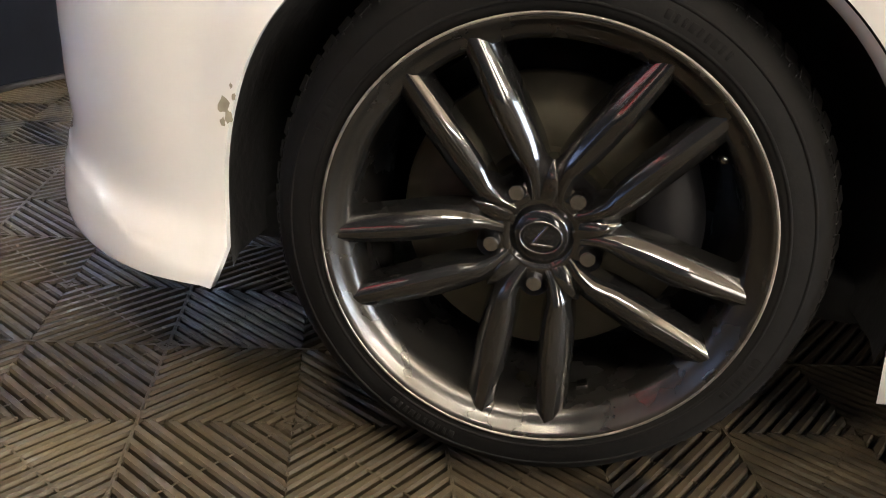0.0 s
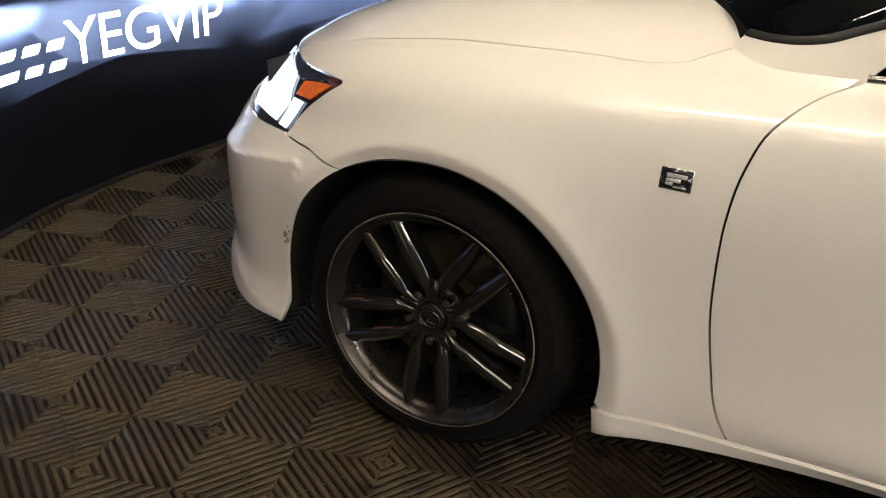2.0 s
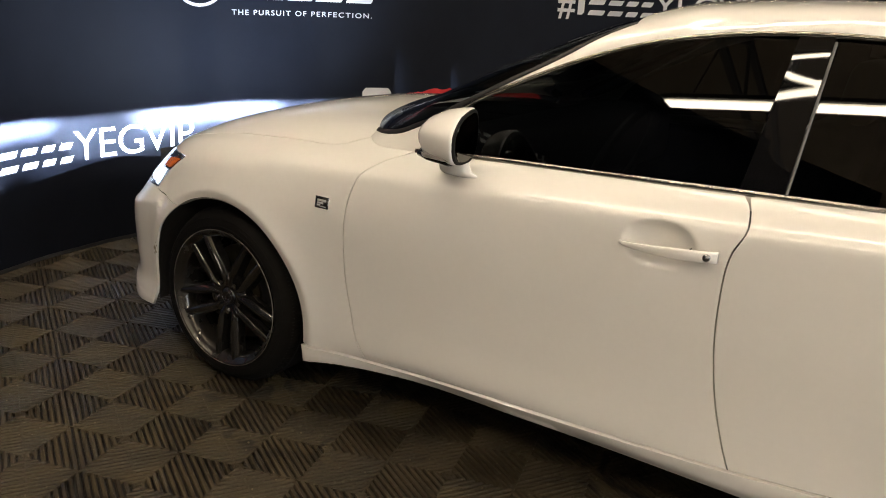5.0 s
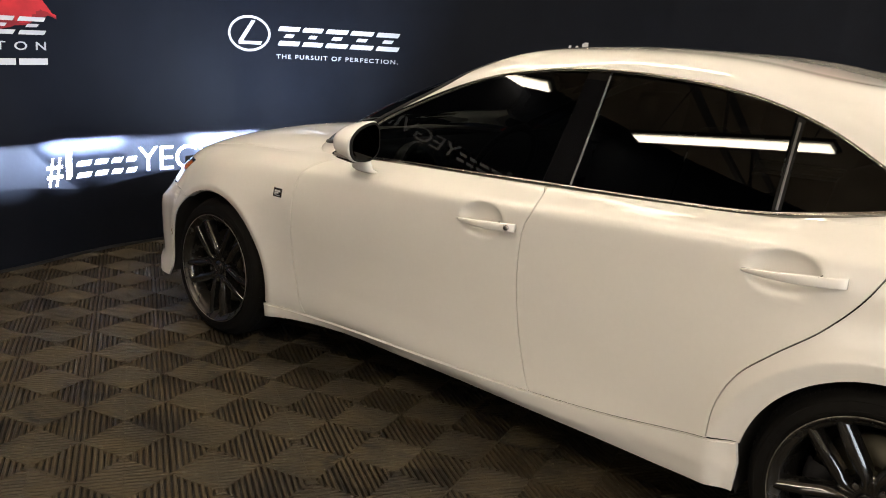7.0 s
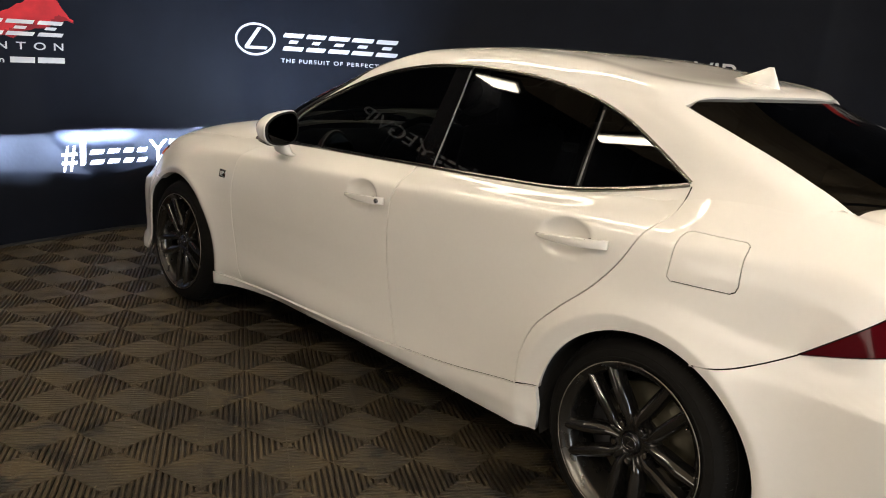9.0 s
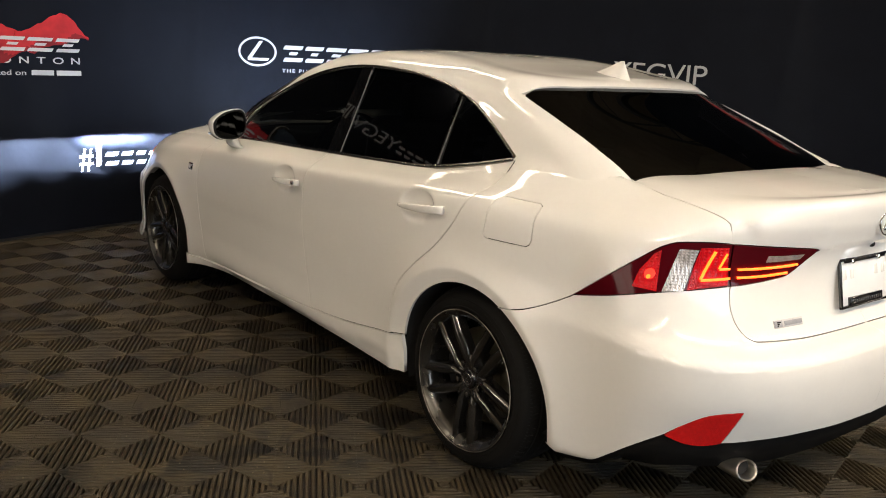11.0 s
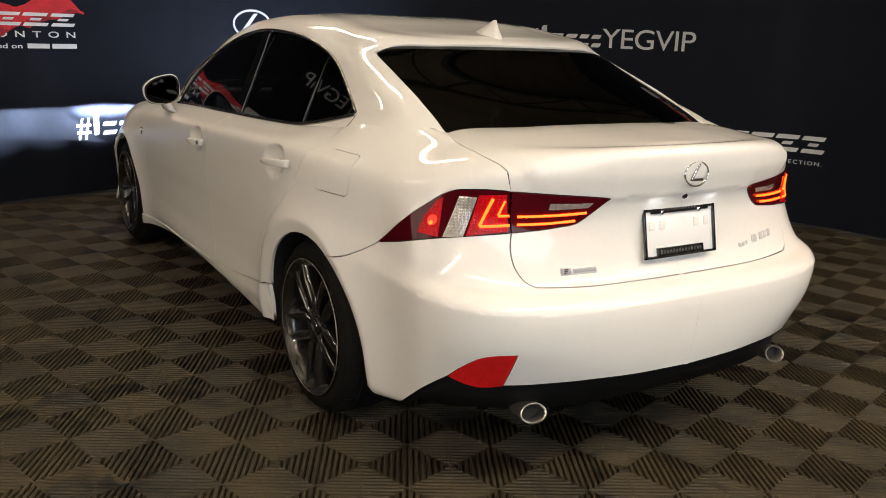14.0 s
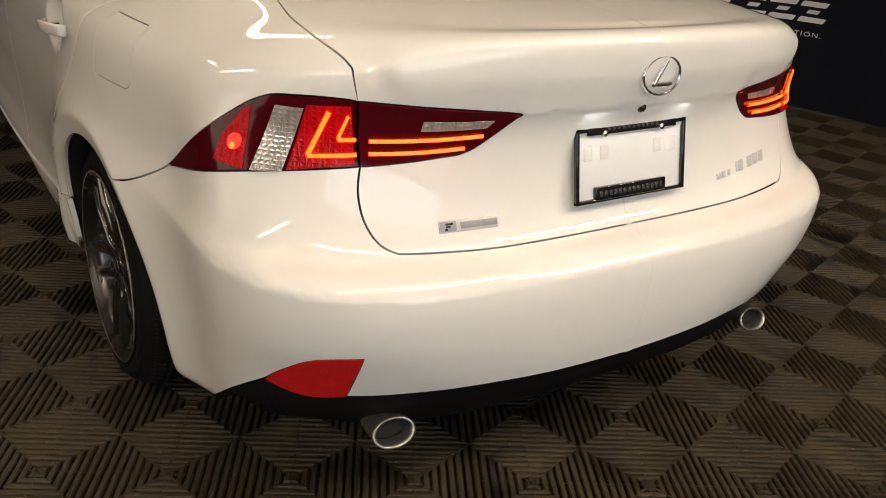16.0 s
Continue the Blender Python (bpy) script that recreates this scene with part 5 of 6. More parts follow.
# boot badges
frame_ob, m = plate_on(B.back([(-.392, .704)]), (.128, .024), SATIN_PLATE, "boot_badge", car)
ENAMEL = material("badge_enamel", (.30, .31, .33), .45, .2, grain=.15, scale=120)
part("badge_field", box_bm((.034, .019, .003), m @ pose(-.045, 0, .001), .0008), ENAMEL, frame_ob)
bm = box_bm((.016, .0035, .003), m @ pose(-.043, .0045, .0018), .0006)
for x, yv, w in ((-.046, -.0005, .011), (-.050, -.0055, .0055)):
    box_bm((w, .0035, .003), m @ pose(x, yv, .0018), .0006, bm=bm)
part("badge_stroke", bm, GLOSS_BLACK, frame_ob)
part("badge_bar", box_bm((.080, .013, .002), m @ pose(.021, 0, .0012), .0006), ENAMEL, frame_ob)
tagged(frame_ob, "brushed metal trim badge")
for y0, w, hh, zz in ((.286, .016, .014, .727), (.304, .014, .014, .729), (.321, .012, .014, .731), (.352, .006, .026, .739), (.368, .020, .026, .740), (.402, .020, .026, .744), (.426, .020, .026, .747), (.450, .020, .026, .750)):
    pp, nn = B.at(B.back([(-y0 * 1.06 - .005, zz - .014)]))
    q, v = pp[0] * [1, -1, 1], nn[0] * [1, -1, 1]
    m = Matrix.Translation(q) @ Vector(v).to_track_quat("Z", "Y").to_matrix().to_4x4()
    bm = box_bm((w, hh, .004), m, .0012)
    part("model_badge", bm, SATIN_PLATE, car)
# round emblem
pp, nn = B.at(B.back([(0, .978)]))
m = Matrix.Translation(pp[0]) @ Vector((1, 0, .05)).to_track_quat("Z", "Y").to_matrix().to_4x4()
a = np.linspace(0, 2 * np.pi, 61)
ring = np.column_stack([.050 * np.cos(a), .0375 * np.sin(a), np.full(61, .003)])
bm = sweep(ring, np.tile([0, 0, 1], (61, 1)), .006, .005)
stroke = straight([(.012, .030, .003), (-.020, -.018, .003), (.028, -.018, .003)], .006)
sweep(stroke, np.tile([0, 0, 1], (len(stroke), 1)), .010, .005, bm=bm)
bm.transform(m)
part("boot_emblem", bm, CHROME, car, "chrome oval emblem")
# number plate holder
px = 3.683
tilt = math.degrees(math.atan2(.030, .145))
M = pose(px, .002, .793, 0, -tilt, 0)
plate = part("number_plate", box_bm((.002, .300, .150), M, .0008), material("blank_plate_white", (0.80, 0.80, 0.80), 0.4, grain=.02, scale=30), car, "blank white plate panel with bolt bosses")
bm = bmesh.new()
for s, o in (((.010, .312, .014), (.004, 0, .072)), ((.010, .312, .008), (.004, 0, -.076)), ((.010, .009, .160), (.004, -.1515, 0)), ((.010, .009, .160), (.004, .1515, 0)), ((.011, .200, .028), (.005, -.004, -.062)), ((.011, .250, .020), (.004, .0, .068))):
    box_bm(s, M @ pose(*o), .002, bm=bm)
part("plate_frame", bm, GLOSS_BLACK, plate, "glossy black plate frame")
for k in range(14):
    part("frame_lettering", box_bm((.001, .0085, .0105), M @ pose(.0110, -.090 + .0132 * k, -.062), .0003), BADGE_GREY, plate)
for k in range(11):
    part("frame_lettering", box_bm((.001, .0085, .008), M @ pose(.0095, -.068 + .0135 * k, .069), .0003), BADGE_GREY, plate)
for yy, zz in ((-.080, .060), (.080, .060)):
    bm = bmesh.new()
    bmesh.ops.create_cone(bm, cap_ends=True, segments=16, radius1=.008, radius2=.0055, depth=.006, matrix=M @ pose(.010, yy, zz, 0, 90))
    part("plate_screw", bm, CHROME, plate)
for yy in (-.12, -.075, .075, .12):
    part("boss", box_bm((.004, .022, .030), M @ pose(.001, yy, .022), .002), PAINT, plate)
bm = bmesh.new()
bmesh.ops.create_uvsphere(bm, u_segments=16, v_segments=8, radius=.011, matrix=pose(3.690, 0, .905))
part("rear_camera", bm, GLOSS_BLACK, car)
for sgn in (-1, 1):
    part("plate_lamp", box_bm((.012, .045, .005), pose(3.672, sgn * .12, .909), .001), material("plate_lamp_lens", (.9, .9, .95), .3, emit=(.8, .9, 1.0), emit_power=.5), car)
    lamp("plate_lamp_glow", "AREA", look((3.708, sgn * .12, .900), (3.66, sgn * .10, .78)), .011, (.85, .93, 1.0), .05, .01)

# chip of missing paint at the arch edge of the bumper
rnd = random.Random(11)
for cx, cz, r in ((-.3655, .428, .0085), (-.3600, .416, .0060), (-.3675, .409, .0045), (-.3530, .440, .0035), (-.3555, .452, .0025)):
    ring = [(cx + r * (.55 + .5 * rnd.random()) * math.cos(k * math.pi / 7), cz + 1.5 * r * (.55 + .5 * rnd.random()) * math.sin(k * math.pi / 7)) for k in range(14)]
    mesh_object("paint_chip", *panel(B, [B.side(ring)], gap=0, lift=.0007, fold=0, step=.008), SCUFF, car, "bare scuffed spot at the arch edge")

# cabin fittings seen dimly through the glass
def seat(x, y, rear=False):
    top = new("seat_back")
    top.parent = car
    bm = box_bm((.13, .50, .56), pose(x, y, .86, 0, 14), .05)
    part("backrest", bm, SEAT, top)
    part("headrest", box_bm((.09, .26, .16), pose(x + .10, y, 1.20, 0, 10), .035), SEAT, top)
    part("cushion", box_bm((.50, .50, .16), pose(x - .25, y, .58), .05), SEAT, top)


for y in (-.36, .36):
    seat(1.75, y)
    seat(2.52, y)
part("dashboard", box_bm((.34, 1.30, .22), pose(.85, 0, .88), .06), SEAT, car)
bm = bmesh.new()
a = np.linspace(0, 2 * np.pi, 40, endpoint=False)
grid_bm(np.array([[((.175 + .014 * math.cos(q)) * math.cos(s), (.175 + .014 * math.cos(q)) * math.sin(s), .014 * math.sin(q)) for s in a] for q in np.linspace(0, 2 * np.pi, 9)]), ring=True, bm=bm)
bm.transform(pose(1.20, -.36, .93, 0, -66, 0))
part("steering_wheel", bm, SEAT, car)
# wipers and the black cowl grille
for pts in ([(.47, -.48, .99), (.54, -.20, 1.045), (.60, .20, 1.085)], [(.34, 0, .995), (.46, .30, 1.04), (.55, .55, 1.06)]):
    c = along(pts, .03)
    uv = C.by(c * [1, -1, 1] if pts[0][1] >= 0 else c)
    q, nn = C.at(uv) if pts[0][1] < 0 else (c, np.tile([-.5, 0, .85], (len(c), 1)))
    part("wiper", sweep(c, np.tile([-.5, 0, .85], (len(c), 1)), .014, .016), BLACK, car)

# ---------------------------------------------------------------- backdrop: a curved printed fabric wall
WALL_PLAN = [(-2, 1.55, -5.2), (-1, 0.25, -3.95), (0, -0.75, -2.7), (1, -1.37, -1.63), (2, -1.68, -0.6), (3, -1.73, 0.1), (4, -1.62, 0.95), (5, -1.28, 1.62), (6, -0.4, 2.55), (7, 0.66, 3.32), (8, 1.5, 3.86), (9, 2.6, 3.98), (10, 5.5, 3.9)]
fine = spline(WALL_PLAN, np.linspace(-2, 10, 4801))
run = np.r_[0, np.cumsum(np.hypot(*np.diff(fine, axis=0).T))]
run -= run[800]


def fold_of(s, z):
    """Soft hanging waves of the cloth."""
    return .006 * np.sin(s * 4.1 + .5) + .004 * np.sin(s * 9.7 + 1.1 + .3 * z) + .0025 * np.sin(s * 17.0 + .8 * np.sin(z * 1.3)) + .006 * np.exp(-((np.mod(s * .83 + .05 * np.sin(z * 1.7), 1.0) - .5) / .035) ** 2) * np.clip((z - .9) / 1.0, .05, 1)


def wall_point(s, z, proud=0.0):
    s, z = np.atleast_1d(np.asarray(s, float)), np.atleast_1d(np.asarray(z, float))
    x, y = np.interp(s, run, fine[:, 0]), np.interp(s, run, fine[:, 1])
    dx, dy = np.interp(s + .02, run, fine[:, 0]) - np.interp(s - .02, run, fine[:, 0]), np.interp(s + .02, run, fine[:, 1]) - np.interp(s - .02, run, fine[:, 1])
    L = np.hypot(dx, dy)
    nx, ny = dy / L, -dx / L
    off = fold_of(s, z) + proud
    return np.column_stack([x + nx * off, y + ny * off, z])


S = np.arange(run[0], run[-1], .012)
zs = np.linspace(0, 3.4, 18)
g = np.array([wall_point(S, np.full(len(S), z)) for z in zs])
back = new("backdrop")
tagged(back, "curved black fabric backdrop with white and red print", "backdrop", kind="structure")
bm = grid_bm(g)
grid_bm(np.array([wall_point(S, np.full(len(S), z), -.02) for z in zs]), bm=bm)
part("cloth", bm, FABRIC, back, "black hanging cloth")
foot = np.array([wall_point(S, np.full(len(S), z), o) for z, o in ((0, .012), (.012, .012), (.016, .004), (.016, -.01))])
part("hem_bar", grid_bm(foot), BLACK, back)


def wall_mesh(name, polys, mat, proud=.004, label=""):
    """Flat shapes in wall coordinates (run along the wall, height), bent onto the cloth."""
    bm = bmesh.new()
    for poly in polys:
        poly = np.array(poly, float)
        s0, s1 = poly[:, 0].min(), poly[:, 0].max()
        v = [bm.verts.new((a, b, 0)) for a, b in poly]
        bm.faces.new(v)
    cuts = np.arange(math.floor(min(v.co.x for v in bm.verts) / .05) * .05, max(v.co.x for v in bm.verts), .05)
    bmesh.ops.triangulate(bm, faces=bm.faces[:])
    for c in cuts:
        bmesh.ops.bisect_plane(bm, geom=bm.verts[:] + bm.edges[:] + bm.faces[:], plane_co=(c, 0, 0), plane_no=(1, 0, 0))
    for v in bm.verts:
        v.co = wall_point(v.co.x, v.co.y, proud)[0]
    return part(name, bm, mat, back, label)


def wall_text(words, s0, s1, base, cap, mat, name="lettering", spacing=1.0, bold=0.0):
    """Lettering between two places along the wall, of a given capital height."""
    cu = bpy.data.curves.new(name, "FONT")
    cu.body, cu.size, cu.space_character, cu.offset = words, 1.0, spacing, bold
    tmp = bpy.data.objects.new("tmp_text", cu)
    scene.collection.objects.link(tmp)
    bpy.context.view_layer.update()
    me = bpy.data.meshes.new_from_object(tmp.evaluated_get(bpy.context.evaluated_depsgraph_get()))
    bpy.data.objects.remove(tmp)
    bpy.data.curves.remove(cu)
    bm = bmesh.new()
    bm.from_mesh(me)
    bpy.data.meshes.remove(me)
    xs = [v.co.x for v in bm.verts]
    lo, hi = min(xs), max(xs)
    for v in bm.verts:
        v.co = wall_point(s0 + (v.co.x - lo) / (hi - lo) * (s1 - s0), base + v.co.y / .729 * cap, .004)[0]
    return part(name, bm, mat, back, "lettering: " + words, smooth=False)


def slab(s0, s1, z0, z1, lean=0.0, cut=.25):
    """A plain block standing in for one letter of a brand name."""
    c = cut * (z1 - z0)
    return [(s0, z0), (s1 - c, z0), (s1, z0 + c), (s1 + lean, z1), (s0 + c + lean, z1), (s0 + lean, z1 - c)]


def brand_small(s0, s1, base, cap):
    """Five plain blocks of the widths and heights of a capital and four small letters."""
    w = (s1 - s0)
    out = [slab(s0, s0 + .09 * w, base, base + cap, 0, .1)]
    for a, b in ((.14, .36), (.41, .60), (.65, .80), (.85, 1.0)):
        out += [slab(s0 + a * w, s0 + b * w, base + z * cap, base + (z + .2) * cap, .01, .3) for z in (0, .42)]
    return out


def tag_line(s0, base, cap):
    """A hash sign, the plain brand blocks and the letters after it."""
    wall_text("#", s0, s0 + .115, base - .01, cap * 1.03, PRINT_WHITE, bold=.012)
    wall_mesh("brand_blocks", brand_small(s0 + .135, s0 + .630, base, cap), PRINT_WHITE, label="plain white blocks in place of a brand name")
    wall_text("YEGVIP", s0 + .645, s0 + 1.385, base, cap, PRINT_WHITE, spacing=.95)


def oval_shape(s0, s1, z0, z1, t=.016):
    c, r, m, q = (s0 + s1) / 2, (s1 - s0) / 2, (z0 + z1) / 2, (z1 - z0) / 2
    out = []
    a = np.linspace(0, 2 * np.pi, 49)
    for k in range(48):
        out.append([(c + r * math.cos(a[k]), m + q * math.sin(a[k])), (c + r * math.cos(a[k + 1]), m + q * math.sin(a[k + 1])), (c + (r - t) * math.cos(a[k + 1]), m + (q - t) * math.sin(a[k + 1])), (c + (r - t) * math.cos(a[k]), m + (q - t) * math.sin(a[k]))])
    out.append([(c + .10 * r, m + .72 * q), (c + .30 * r, m + .72 * q), (c - .30 * r, m - .42 * q), (c - .52 * r, m - .42 * q)])
    out.append([(c - .52 * r, m - .42 * q), (c + .62 * r, m - .42 * q), (c + .55 * r, m - .60 * q), (c - .50 * r, m - .60 * q)])
    return out


def brand_wide(s0, s1, z0, z1):
    """Five wide plain blocks with slits, in place of a brand name in capitals."""
    w, h = s1 - s0, z1 - z0
    out = []
    for a, b in ((0, .18), (.205, .375), (.40, .585), (.605, .79), (.815, 1.0)):
        out += [slab(s0 + a * w, s0 + b * w, z0 + k * h, z0 + (k + .24) * h, .01, .3) for k in (0, .72)]
        out.append(slab(s0 + (a + .05) * w, s0 + (b - .05) * w, z0 + .40 * h, z0 + .58 * h, .01, .3))
    return out


def logo(s0, z0):
    """Oval sign, plain brand blocks and the slogan below; s0 and z0 are the blocks' near end and foot."""
    wall_mesh("oval_sign", oval_shape(s0 - .380, s0 - .055, z0 - .048, z0 + .188), PRINT_WHITE, label="white oval sign")
    wall_mesh("brand_blocks", brand_wide(s0, s0 + .903, z0, z0 + .135), PRINT_WHITE, label="plain white blocks in place of a brand name")
    wall_text("THE PURSUIT OF PERFECTION.", s0 - .008, s0 + .905, z0 - .088, .030, PRINT_WHITE, spacing=1.25, bold=.006)


def bars(words, s0, s1, base, cap):
    """Plain bars, one a word, for lettering that is not to be read."""
    n = sum(words) + .6 * (len(words) - 1)
    x, out = s0, []
    for w in words:
        e = x + w / n * (s1 - s0)
        out.append([(x, base), (e, base), (e, base + cap), (x, base + cap)])
        x = e + .6 / n * (s1 - s0)
    return out


def red_sign(s1, z0):
    """Red cloth picture with plain brand blocks, a town's name and an unread line; s1 is the line's far end, z0 its foot."""
    s0 = s1 - 1.19
    rnd = random.Random(5)
    upper, lower = [], []
    for k in range(41):
        t = k / 40
        s = s0 + .18 + t * 1.08
        crest = .25 + .10 * math.sin(3.0 * t + .2) + .13 * math.exp(-((t - .83) / .12) ** 2) - .06 * math.exp(-((t - .52) / .10) ** 2) + .015 * rnd.random()
        dip = .20 - .13 * math.exp(-((t - .40) / .13) ** 2) - .05 * math.exp(-((t - .62) / .05) ** 2) + .06 * math.exp(-((t - .95) / .1) ** 2) + .012 * rnd.random()
        upper.append((s, z0 + crest))
        lower.append((s, z0 + min(dip, crest - .02)))
    polys = [[lower[k], lower[k + 1], upper[k + 1], upper[k]] for k in range(40)]
    wall_mesh("red_cloth_picture", polys, PRINT_RED, .003, label="red flying cloth picture")
    shade = []
    for k in range(0, 40):
        a, b = lower[k], lower[k + 1]
        u = .45 + .35 * math.sin(k * .55)
        shade.append([a, b, (b[0], b[1] + (upper[k + 1][1] - b[1]) * u * .5), (a[0], a[1] + (upper[k][1] - a[1]) * u * .5)])
    wall_mesh("red_cloth_shade", shade, PRINT_DARK_RED, .0045, label="darker folds of the red cloth")
    wall_mesh("oval_sign", [[(s0 + .02, z0 + .15), (s0 + .17, z0 + .15), (s0 + .19, z0 + .18), (s0 + .19, z0 + .32), (s0 + .17, z0 + .345), (s0 + .02, z0 + .345), (s0, z0 + .32), (s0, z0 + .18)]], PRINT_WHITE, .005, label="white sign")
    wall_mesh("brand_blocks", brand_wide(s0 + .23, s1 - .012, z0 + .165, z0 + .262), PRINT_WHITE, .0065, label="plain white blocks in place of a brand name")
    wall_text("EDMONTON", s0 + .26, s1 - .006, z0 + .085, .045, PRINT_WHITE, spacing=1.9, bold=.012)
    wall_text("Conveniently located on", s0, s0 + .665 * 1.19, z0 + .006, .034, PRINT_WHITE, bold=.012)
    wall_mesh("address_bars", bars((5, 6), s0 + .695 * 1.19, s1, z0 + .006, .034), PRINT_WHITE, .0065, label="plain bars in place of a street name")


tag_line(2.030, .462, .163)
logo(3.700, 1.276)
red_sign(2.070, 1.112)
red_sign(5.745, .415)
tag_line(5.835, 1.272, .160)
logo(7.350, .560)
logo(5.105, 2.052)
red_sign(8.515, 1.975)
red_sign(3.540, 1.885)
tag_line(-.62, 2.03, .163)
logo(-1.6, 1.276)
red_sign(.45, .415)

# ---------------------------------------------------------------- hall round the set
floor = new("floor")
tagged(floor, "dark ribbed plastic interlocking floor tiles, dusty", "floor", kind="structure")
bm = bmesh.new()
bmesh.ops.create_grid(bm, x_segments=1, y_segments=1, size=9, matrix=pose(1.5, -1.5, -.014))
part("subfloor", bm, SUBFLOOR, floor)
walls = bmesh.new()
for sz, at in (((18, .2, .6), (1.5, -10.4, .29)), ((18, .2, 2.0), (1.5, -10.4, 4.19)), ((5.0, .2, 2.6), (-5.0, -10.4, 1.89)), ((5.5, .2, 2.6), (7.75, -10.4, 1.89)), ((18, .2, 5.2), (1.5, 7.4, 2.59)), ((.2, 18, 5.2), (-7.4, -1.5, 2.59)), ((.2, 18, .95), (10.4, -1.5, .465)), ((.2, 18, 1.55), (10.4, -1.5, 4.415)), ((.2, 5.9, 2.7), (10.4, -7.55, 2.29)), ((.2, 5.9, 2.7), (10.4, 4.55, 2.29))):
    box_bm(sz, pose(*at), bm=walls)
tagged(part("wall_hall", walls, HALL, smooth=False), "plain dim hall walls", "wall", kind="structure")
tagged(part("ceiling", box_bm((18, 18, .15), pose(1.5, -1.5, 5.25)), HALL_ROOF, smooth=False), "dark corrugated hall ceiling", "ceiling", kind="structure")


window = new("window_1")
tagged(window, "tall hall window in dark metal bars, daylight behind", "window", kind="structure")
for k in range(6):
    part("window_bar", box_bm((.08, .07, 2.7), pose(10.34, -4.6 + k * 1.24, 2.29), .006), TRUSS, window, smooth=False)
for z in (.97, 2.3, 3.61):
    part("window_rail", box_bm((.07, 6.2, .07), pose(10.34, -1.5, z), .006), TRUSS, window, smooth=False)
# Unseen window added as low warm fill for the car's side.
window = new("fill_window")
tagged(window, "unseen wide opening in dark metal bars, added as warm side fill", "window", kind="structure")
for k in range(7):
    part("window_bar", box_bm((.07, .08, 2.6), pose(-2.46 + k * 1.245, -10.34, 1.89), .006), TRUSS, window, smooth=False)
for z in (.62, 1.9, 3.17):
    part("window_rail", box_bm((7.5, .07, .07), pose(1.25, -10.34, z), .006), TRUSS, window, smooth=False)
lamp("side_fill_light", "AREA", look((1.25, -10.46, 1.89), (1.25, -5, 1.7)), 160, (1.0, .86, .70), 7.4, 2.55)
lamp("window_daylight", "AREA", look((10.46, -1.5, 2.29), (5, -1.5, 2.0)), 215, (.84, .92, 1.0), 6.1, 2.65)


def truss(x):
    top = new("roof_truss")
    tagged(top, "open steel roof truss under the hall ceiling", "truss", "roof trusses")
    for z in (4.3, 4.9):
        part("chord", box_bm((.07, 17.5, .07), pose(x, -1.5, z), .006), TRUSS, top, smooth=False)
    for k in range(24):
        y0 = -10 + k * .72
        d = .6 if k % 2 else -.6
        part("web", box_bm((.03, .94, .03), pose(x, y0 + .36, 4.6, math.degrees(math.atan2(d, .72)), 0, 0), .004), TRUSS, top, smooth=False)


for x in (-3.0, 0.2, 3.4, 6.6):
    truss(x)


def strip_lamp(a, b, width, power):
    """A hanging strip lamp: trough, glowing tube and its light, with an added upward fill."""
    a, b = Vector(a), Vector(b)
    L = (b - a).length
    m = Matrix.Translation((a + b) / 2) @ (b - a).to_track_quat("X", "Z").to_matrix().to_4x4()
    top = new("strip_lamp")
    tagged(top, "lit hanging strip lamp with a white trough, out of view, some added as fill", "lamp", "strip lamps")
    part("trough", box_bm((L + .06, width + .06, .05), m @ pose(0, 0, .05), .01), TRUSS, top, smooth=False)
    part("tube", box_bm((L, width, .02), m @ pose(0, 0, .012), .006), TUBE, top)
    for k in (-.4, .4):
        part("hanger", box_bm((.012, .012, 5.17 - (a.z + b.z) / 2 - .07), pose(*((a + b) / 2 + (b - a) * k), 0) @ pose(0, 0, (5.17 - (a.z + b.z) / 2 + .07) / 2)), TRUSS, top, smooth=False)
    lamp("strip_light", "AREA", m @ pose(0, 0, -.004), power, WARM, L, width)
    # Added lamp on the trough's back that brightens the ceiling for reflections.
    lamp("ceiling_fill", "AREA", m @ pose(0, 0, .085, 180), power * .8, WARM, L, width)


strip_lamp((0.12, -3.50, 3.2), (1.75, -3.22, 3.2), .13, 12)
strip_lamp((-1.45, -2.45, 3.2), (-0.45, -2.70, 3.2), .16, 8)
strip_lamp((-0.5, -0.95, 3.1), (1.7, -0.65, 3.1), .14, 11)
strip_lamp((5.7, -1.9, 3.3), (5.4, 1.3, 3.3), .14, 52)
# Two more strips, added as fill for the car's near side and rear floor.
strip_lamp((4.2, -4.7, 3.3), (6.6, -4.0, 3.3), .14, 110)
strip_lamp((6.0, 1.6, 3.3), (6.4, 3.8, 3.3), .14, 130)

# ---------------------------------------------------------------- headlamp beams
def beam(y):
    """One projector: tiny sources behind a shield that cuts their light off sharply at the top and lets it fade downwards, and stray light above."""
    eye = (-.520, y, .700)
    for turn in (-60, -43, -26, -9, 9, 26, 43, 60):
        way = (-.520 - math.cos(radians(turn)), y + math.sin(radians(turn)), .700)
        lamp("headlamp_beam", "SPOT", look(eye, way), 800, BEAM, radius=.0005, cone=(34, 1.0))
    for off in (-.14, .02, .18) if y < 0 else (-.34, -.12, .10, .32):
        lamp("headlamp_core", "SPOT", look(eye, (-1.7, y * 1.15 + off, .775)), 14000 if y < 0 else 11000, BEAM, radius=.0008, cone=(20 if y < 0 else 24, 1.0))
    lamp("headlamp_stray", "SPOT", look((-.600, y, .735), (-1.5, y * 1.1, 1.45)), 22 if y < 0 else 120, BEAM, radius=.05, cone=(130, 1.0))
    side = head_near if y < 0 else head_far
    part("beam_shield", box_bm((.001, .20, .05), pose(-.550, y, .7244)), GAP, side)


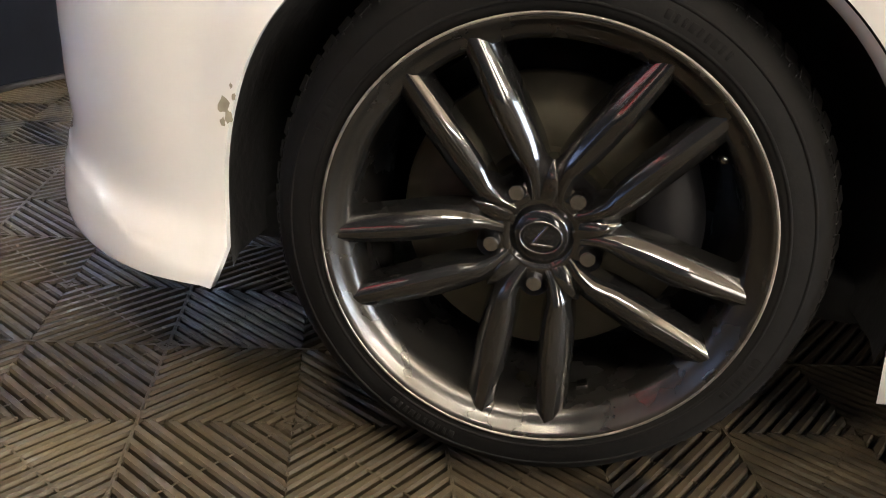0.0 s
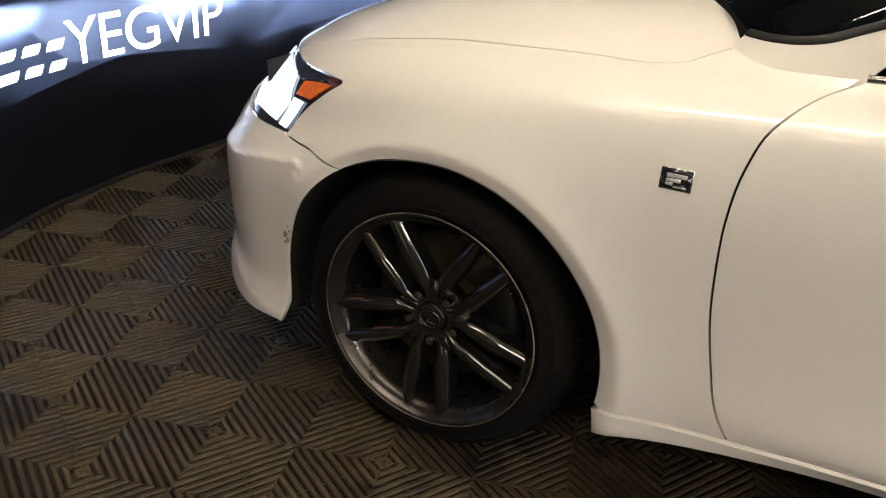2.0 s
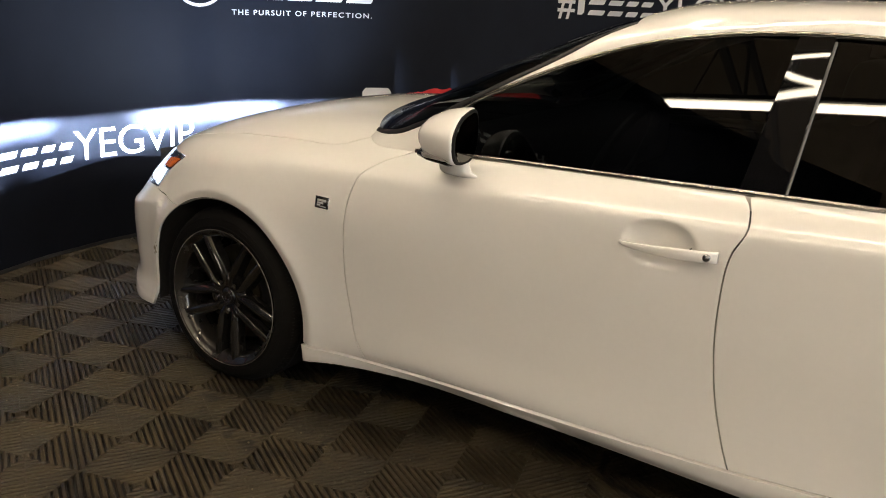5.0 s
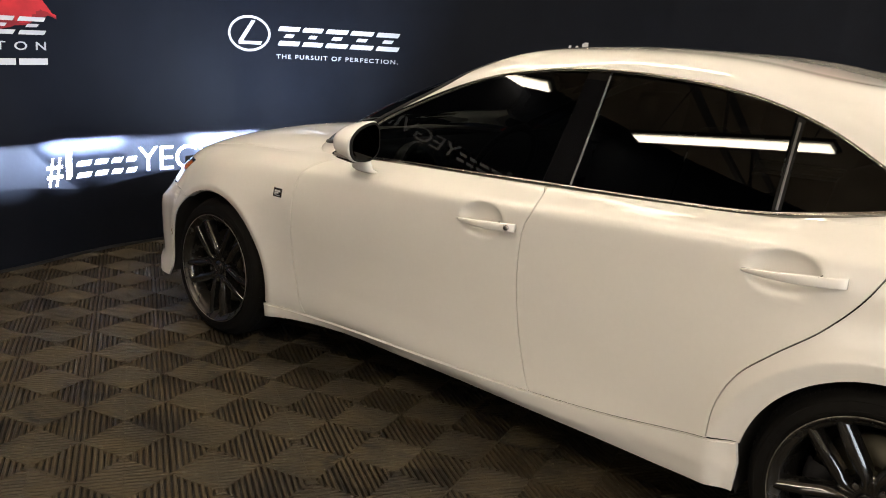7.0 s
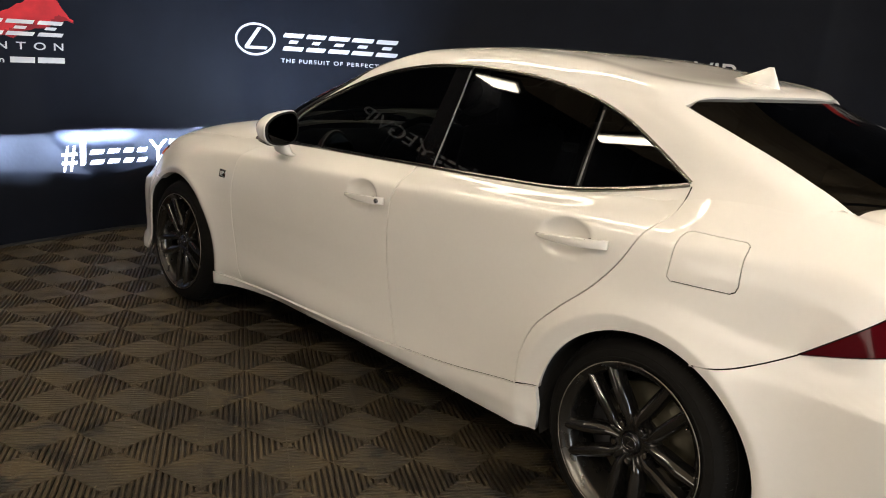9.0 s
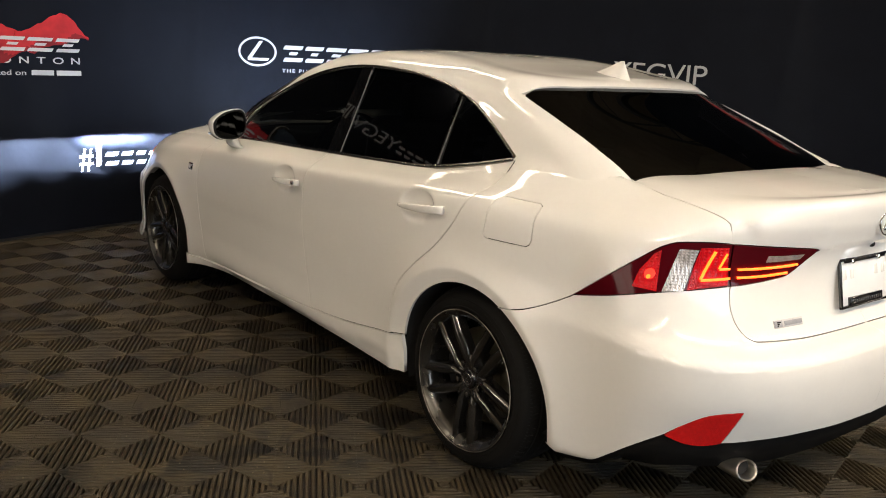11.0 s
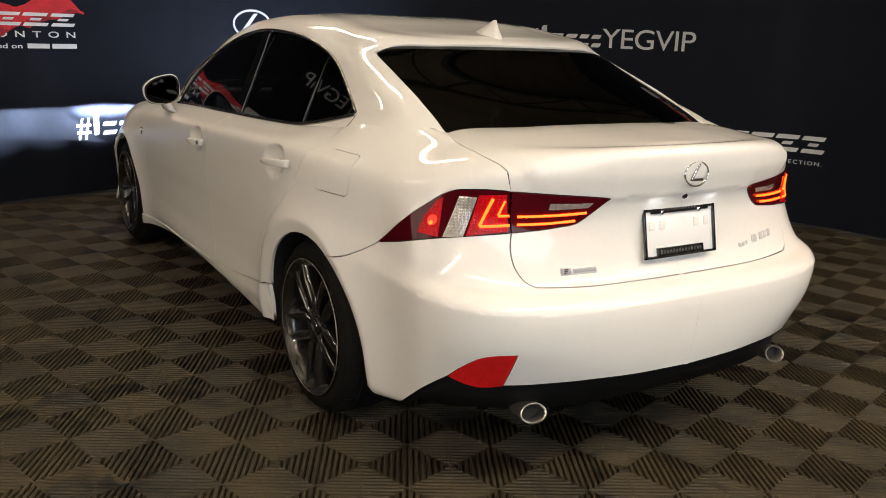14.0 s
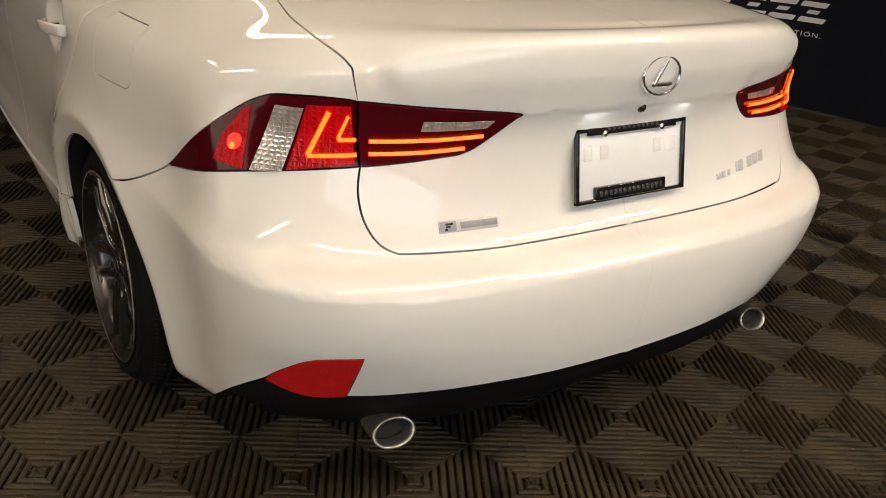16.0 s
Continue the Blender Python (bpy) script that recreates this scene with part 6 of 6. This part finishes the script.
for y in (-.56, .56):
    beam(y)

# ---------------------------------------------------------------- floor tiles, laid on one lattice
EDGE, ANGLE, ORIGIN = .4008, 15.36, (-.1169, .0677)


def tile_mesh():
    """One ribbed tile: diagonal ribs in its four quarters, which meet in nested squares, on two cross webs."""
    bm = bmesh.new()
    q = EDGE / 2 - .0002
    D = q * math.sqrt(2)
    n, r2 = 14, math.sqrt(.5)
    pitch, w = D / n, .0142
    for k in range(4):
        turn = Matrix.Rotation(k * math.pi / 2, 4, "Z")
        for j in range(n):
            d = (j + .5) * pitch
            d0, d1 = d - w / 2, d + w / 2
            pts = []
            for dd, s in ((d0, 1), (d1, 1), (d1, -1), (d0, -1)):
                e = min(dd, D - dd)
                pts.append((dd * r2 - s * e * r2, dd * r2 + s * e * r2))
            c = .0030
            mid = sum((Vector((x, y)) for x, y in pts), Vector((0, 0))) / 4
            rings = []
            for inset, z in ((c, 0), (0, -.0040), (0, -.0115)):
                ring = []
                for (x, y), dd, s in zip(pts, (d0, d1, d1, d0), (1, 1, -1, -1)):
                    way = 1 if dd == d0 else -1
                    ring.append(bm.verts.new(turn @ Vector((x + way * inset * r2, y + way * inset * r2, z))))
                rings.append(ring)
            bm.faces.new(rings[0][::-1])
            for up, down in zip(rings, rings[1:]):
                for a in (0, 1, 2, 3):
                    b = (a + 1) % 4
                    bm.faces.new((up[a], up[b], down[b], down[a]))
        rail = [turn @ Vector((x, y, z)) for x, y, z in ((q - .0022, -q, .0003), (q, -q, .0003), (q, q, .0003), (q - .0022, q, .0003), (q - .0022, -q, -.006), (q - .0022, q, -.006))]
        rail = [bm.verts.new(v) for v in rail]
        bm.faces.new(rail[:4])
        bm.faces.new((rail[0], rail[3], rail[5], rail[4]))
        for a, b in ((.0015, D - .0015),):
            hw = .0016
            pts = [(a * r2 - hw * r2, a * r2 + hw * r2), (b * r2 - hw * r2, b * r2 + hw * r2), (b * r2 + hw * r2, b * r2 - hw * r2), (a * r2 + hw * r2, a * r2 - hw * r2)]
            vs = [bm.verts.new(turn @ Vector((x, y, -.0012))) for x, y in pts]
            bm.faces.new(vs[::-1])
    bmesh.ops.recalc_face_normals(bm, faces=bm.faces[:])
    for f in bm.faces:
        if abs(f.normal.z) > .9 and f.normal.z < 0:
            f.normal_flip()
    me = bpy.data.meshes.new("tile")
    bm.to_mesh(me)
    bm.free()
    me.materials.append(TILE)
    return me


shared = tile_mesh()
ca, sa = math.cos(radians(ANGLE)), math.sin(radians(ANGLE))
spots = []
for i in range(-24, 25):
    for j in range(-24, 25):
        x, y = ORIGIN[0] + EDGE * (i * ca - j * sa), ORIGIN[1] + EDGE * (i * sa + j * ca)
        k = np.argmin(np.hypot(fine[:, 0] - x, fine[:, 1] - y))
        t = fine[min(k + 5, 4800)] - fine[max(k - 5, 0)]
        ahead = (x - fine[k, 0]) * t[1] - (y - fine[k, 1]) * t[0]
        if ahead > -.25 and -2.2 < x < 8.0 and -5.2 < y < 4.3:
            near_walk = math.hypot(max(0, abs(x - 1.9) - 2.2), max(0, abs(y + 1.2) - .9))
            spots.append((near_walk, i, j, x, y))
spots.sort()
count = 0
rest = []
for d, i, j, x, y in spots:
    m = pose(x, y, 0, 0, 0, ANGLE + 90 * ((i * 7 + j * 3) % 4))
    if count < 300:
        ob = new("tile", shared)
        ob.parent = floor
        ob.matrix_local = m
        count += 1
    else:
        rest.append(m)
bm = bmesh.new()
vs, fs = [], []
base_v = [v.co.copy() for v in shared.vertices]
base_f = [tuple(p.vertices) for p in shared.polygons]
for m in rest:
    k = len(vs)
    vs += [tuple(m @ v) for v in base_v]
    fs += [tuple(a + k for a in f) for f in base_f]
bm.free()
me = bpy.data.meshes.new("outer_tiles")
me.from_pydata(vs, [], fs)
me.materials.append(TILE)
ob = new("outer_tiles", me)
ob.parent = floor
tagged(ob, "further ribbed floor tiles", kind="stuff")
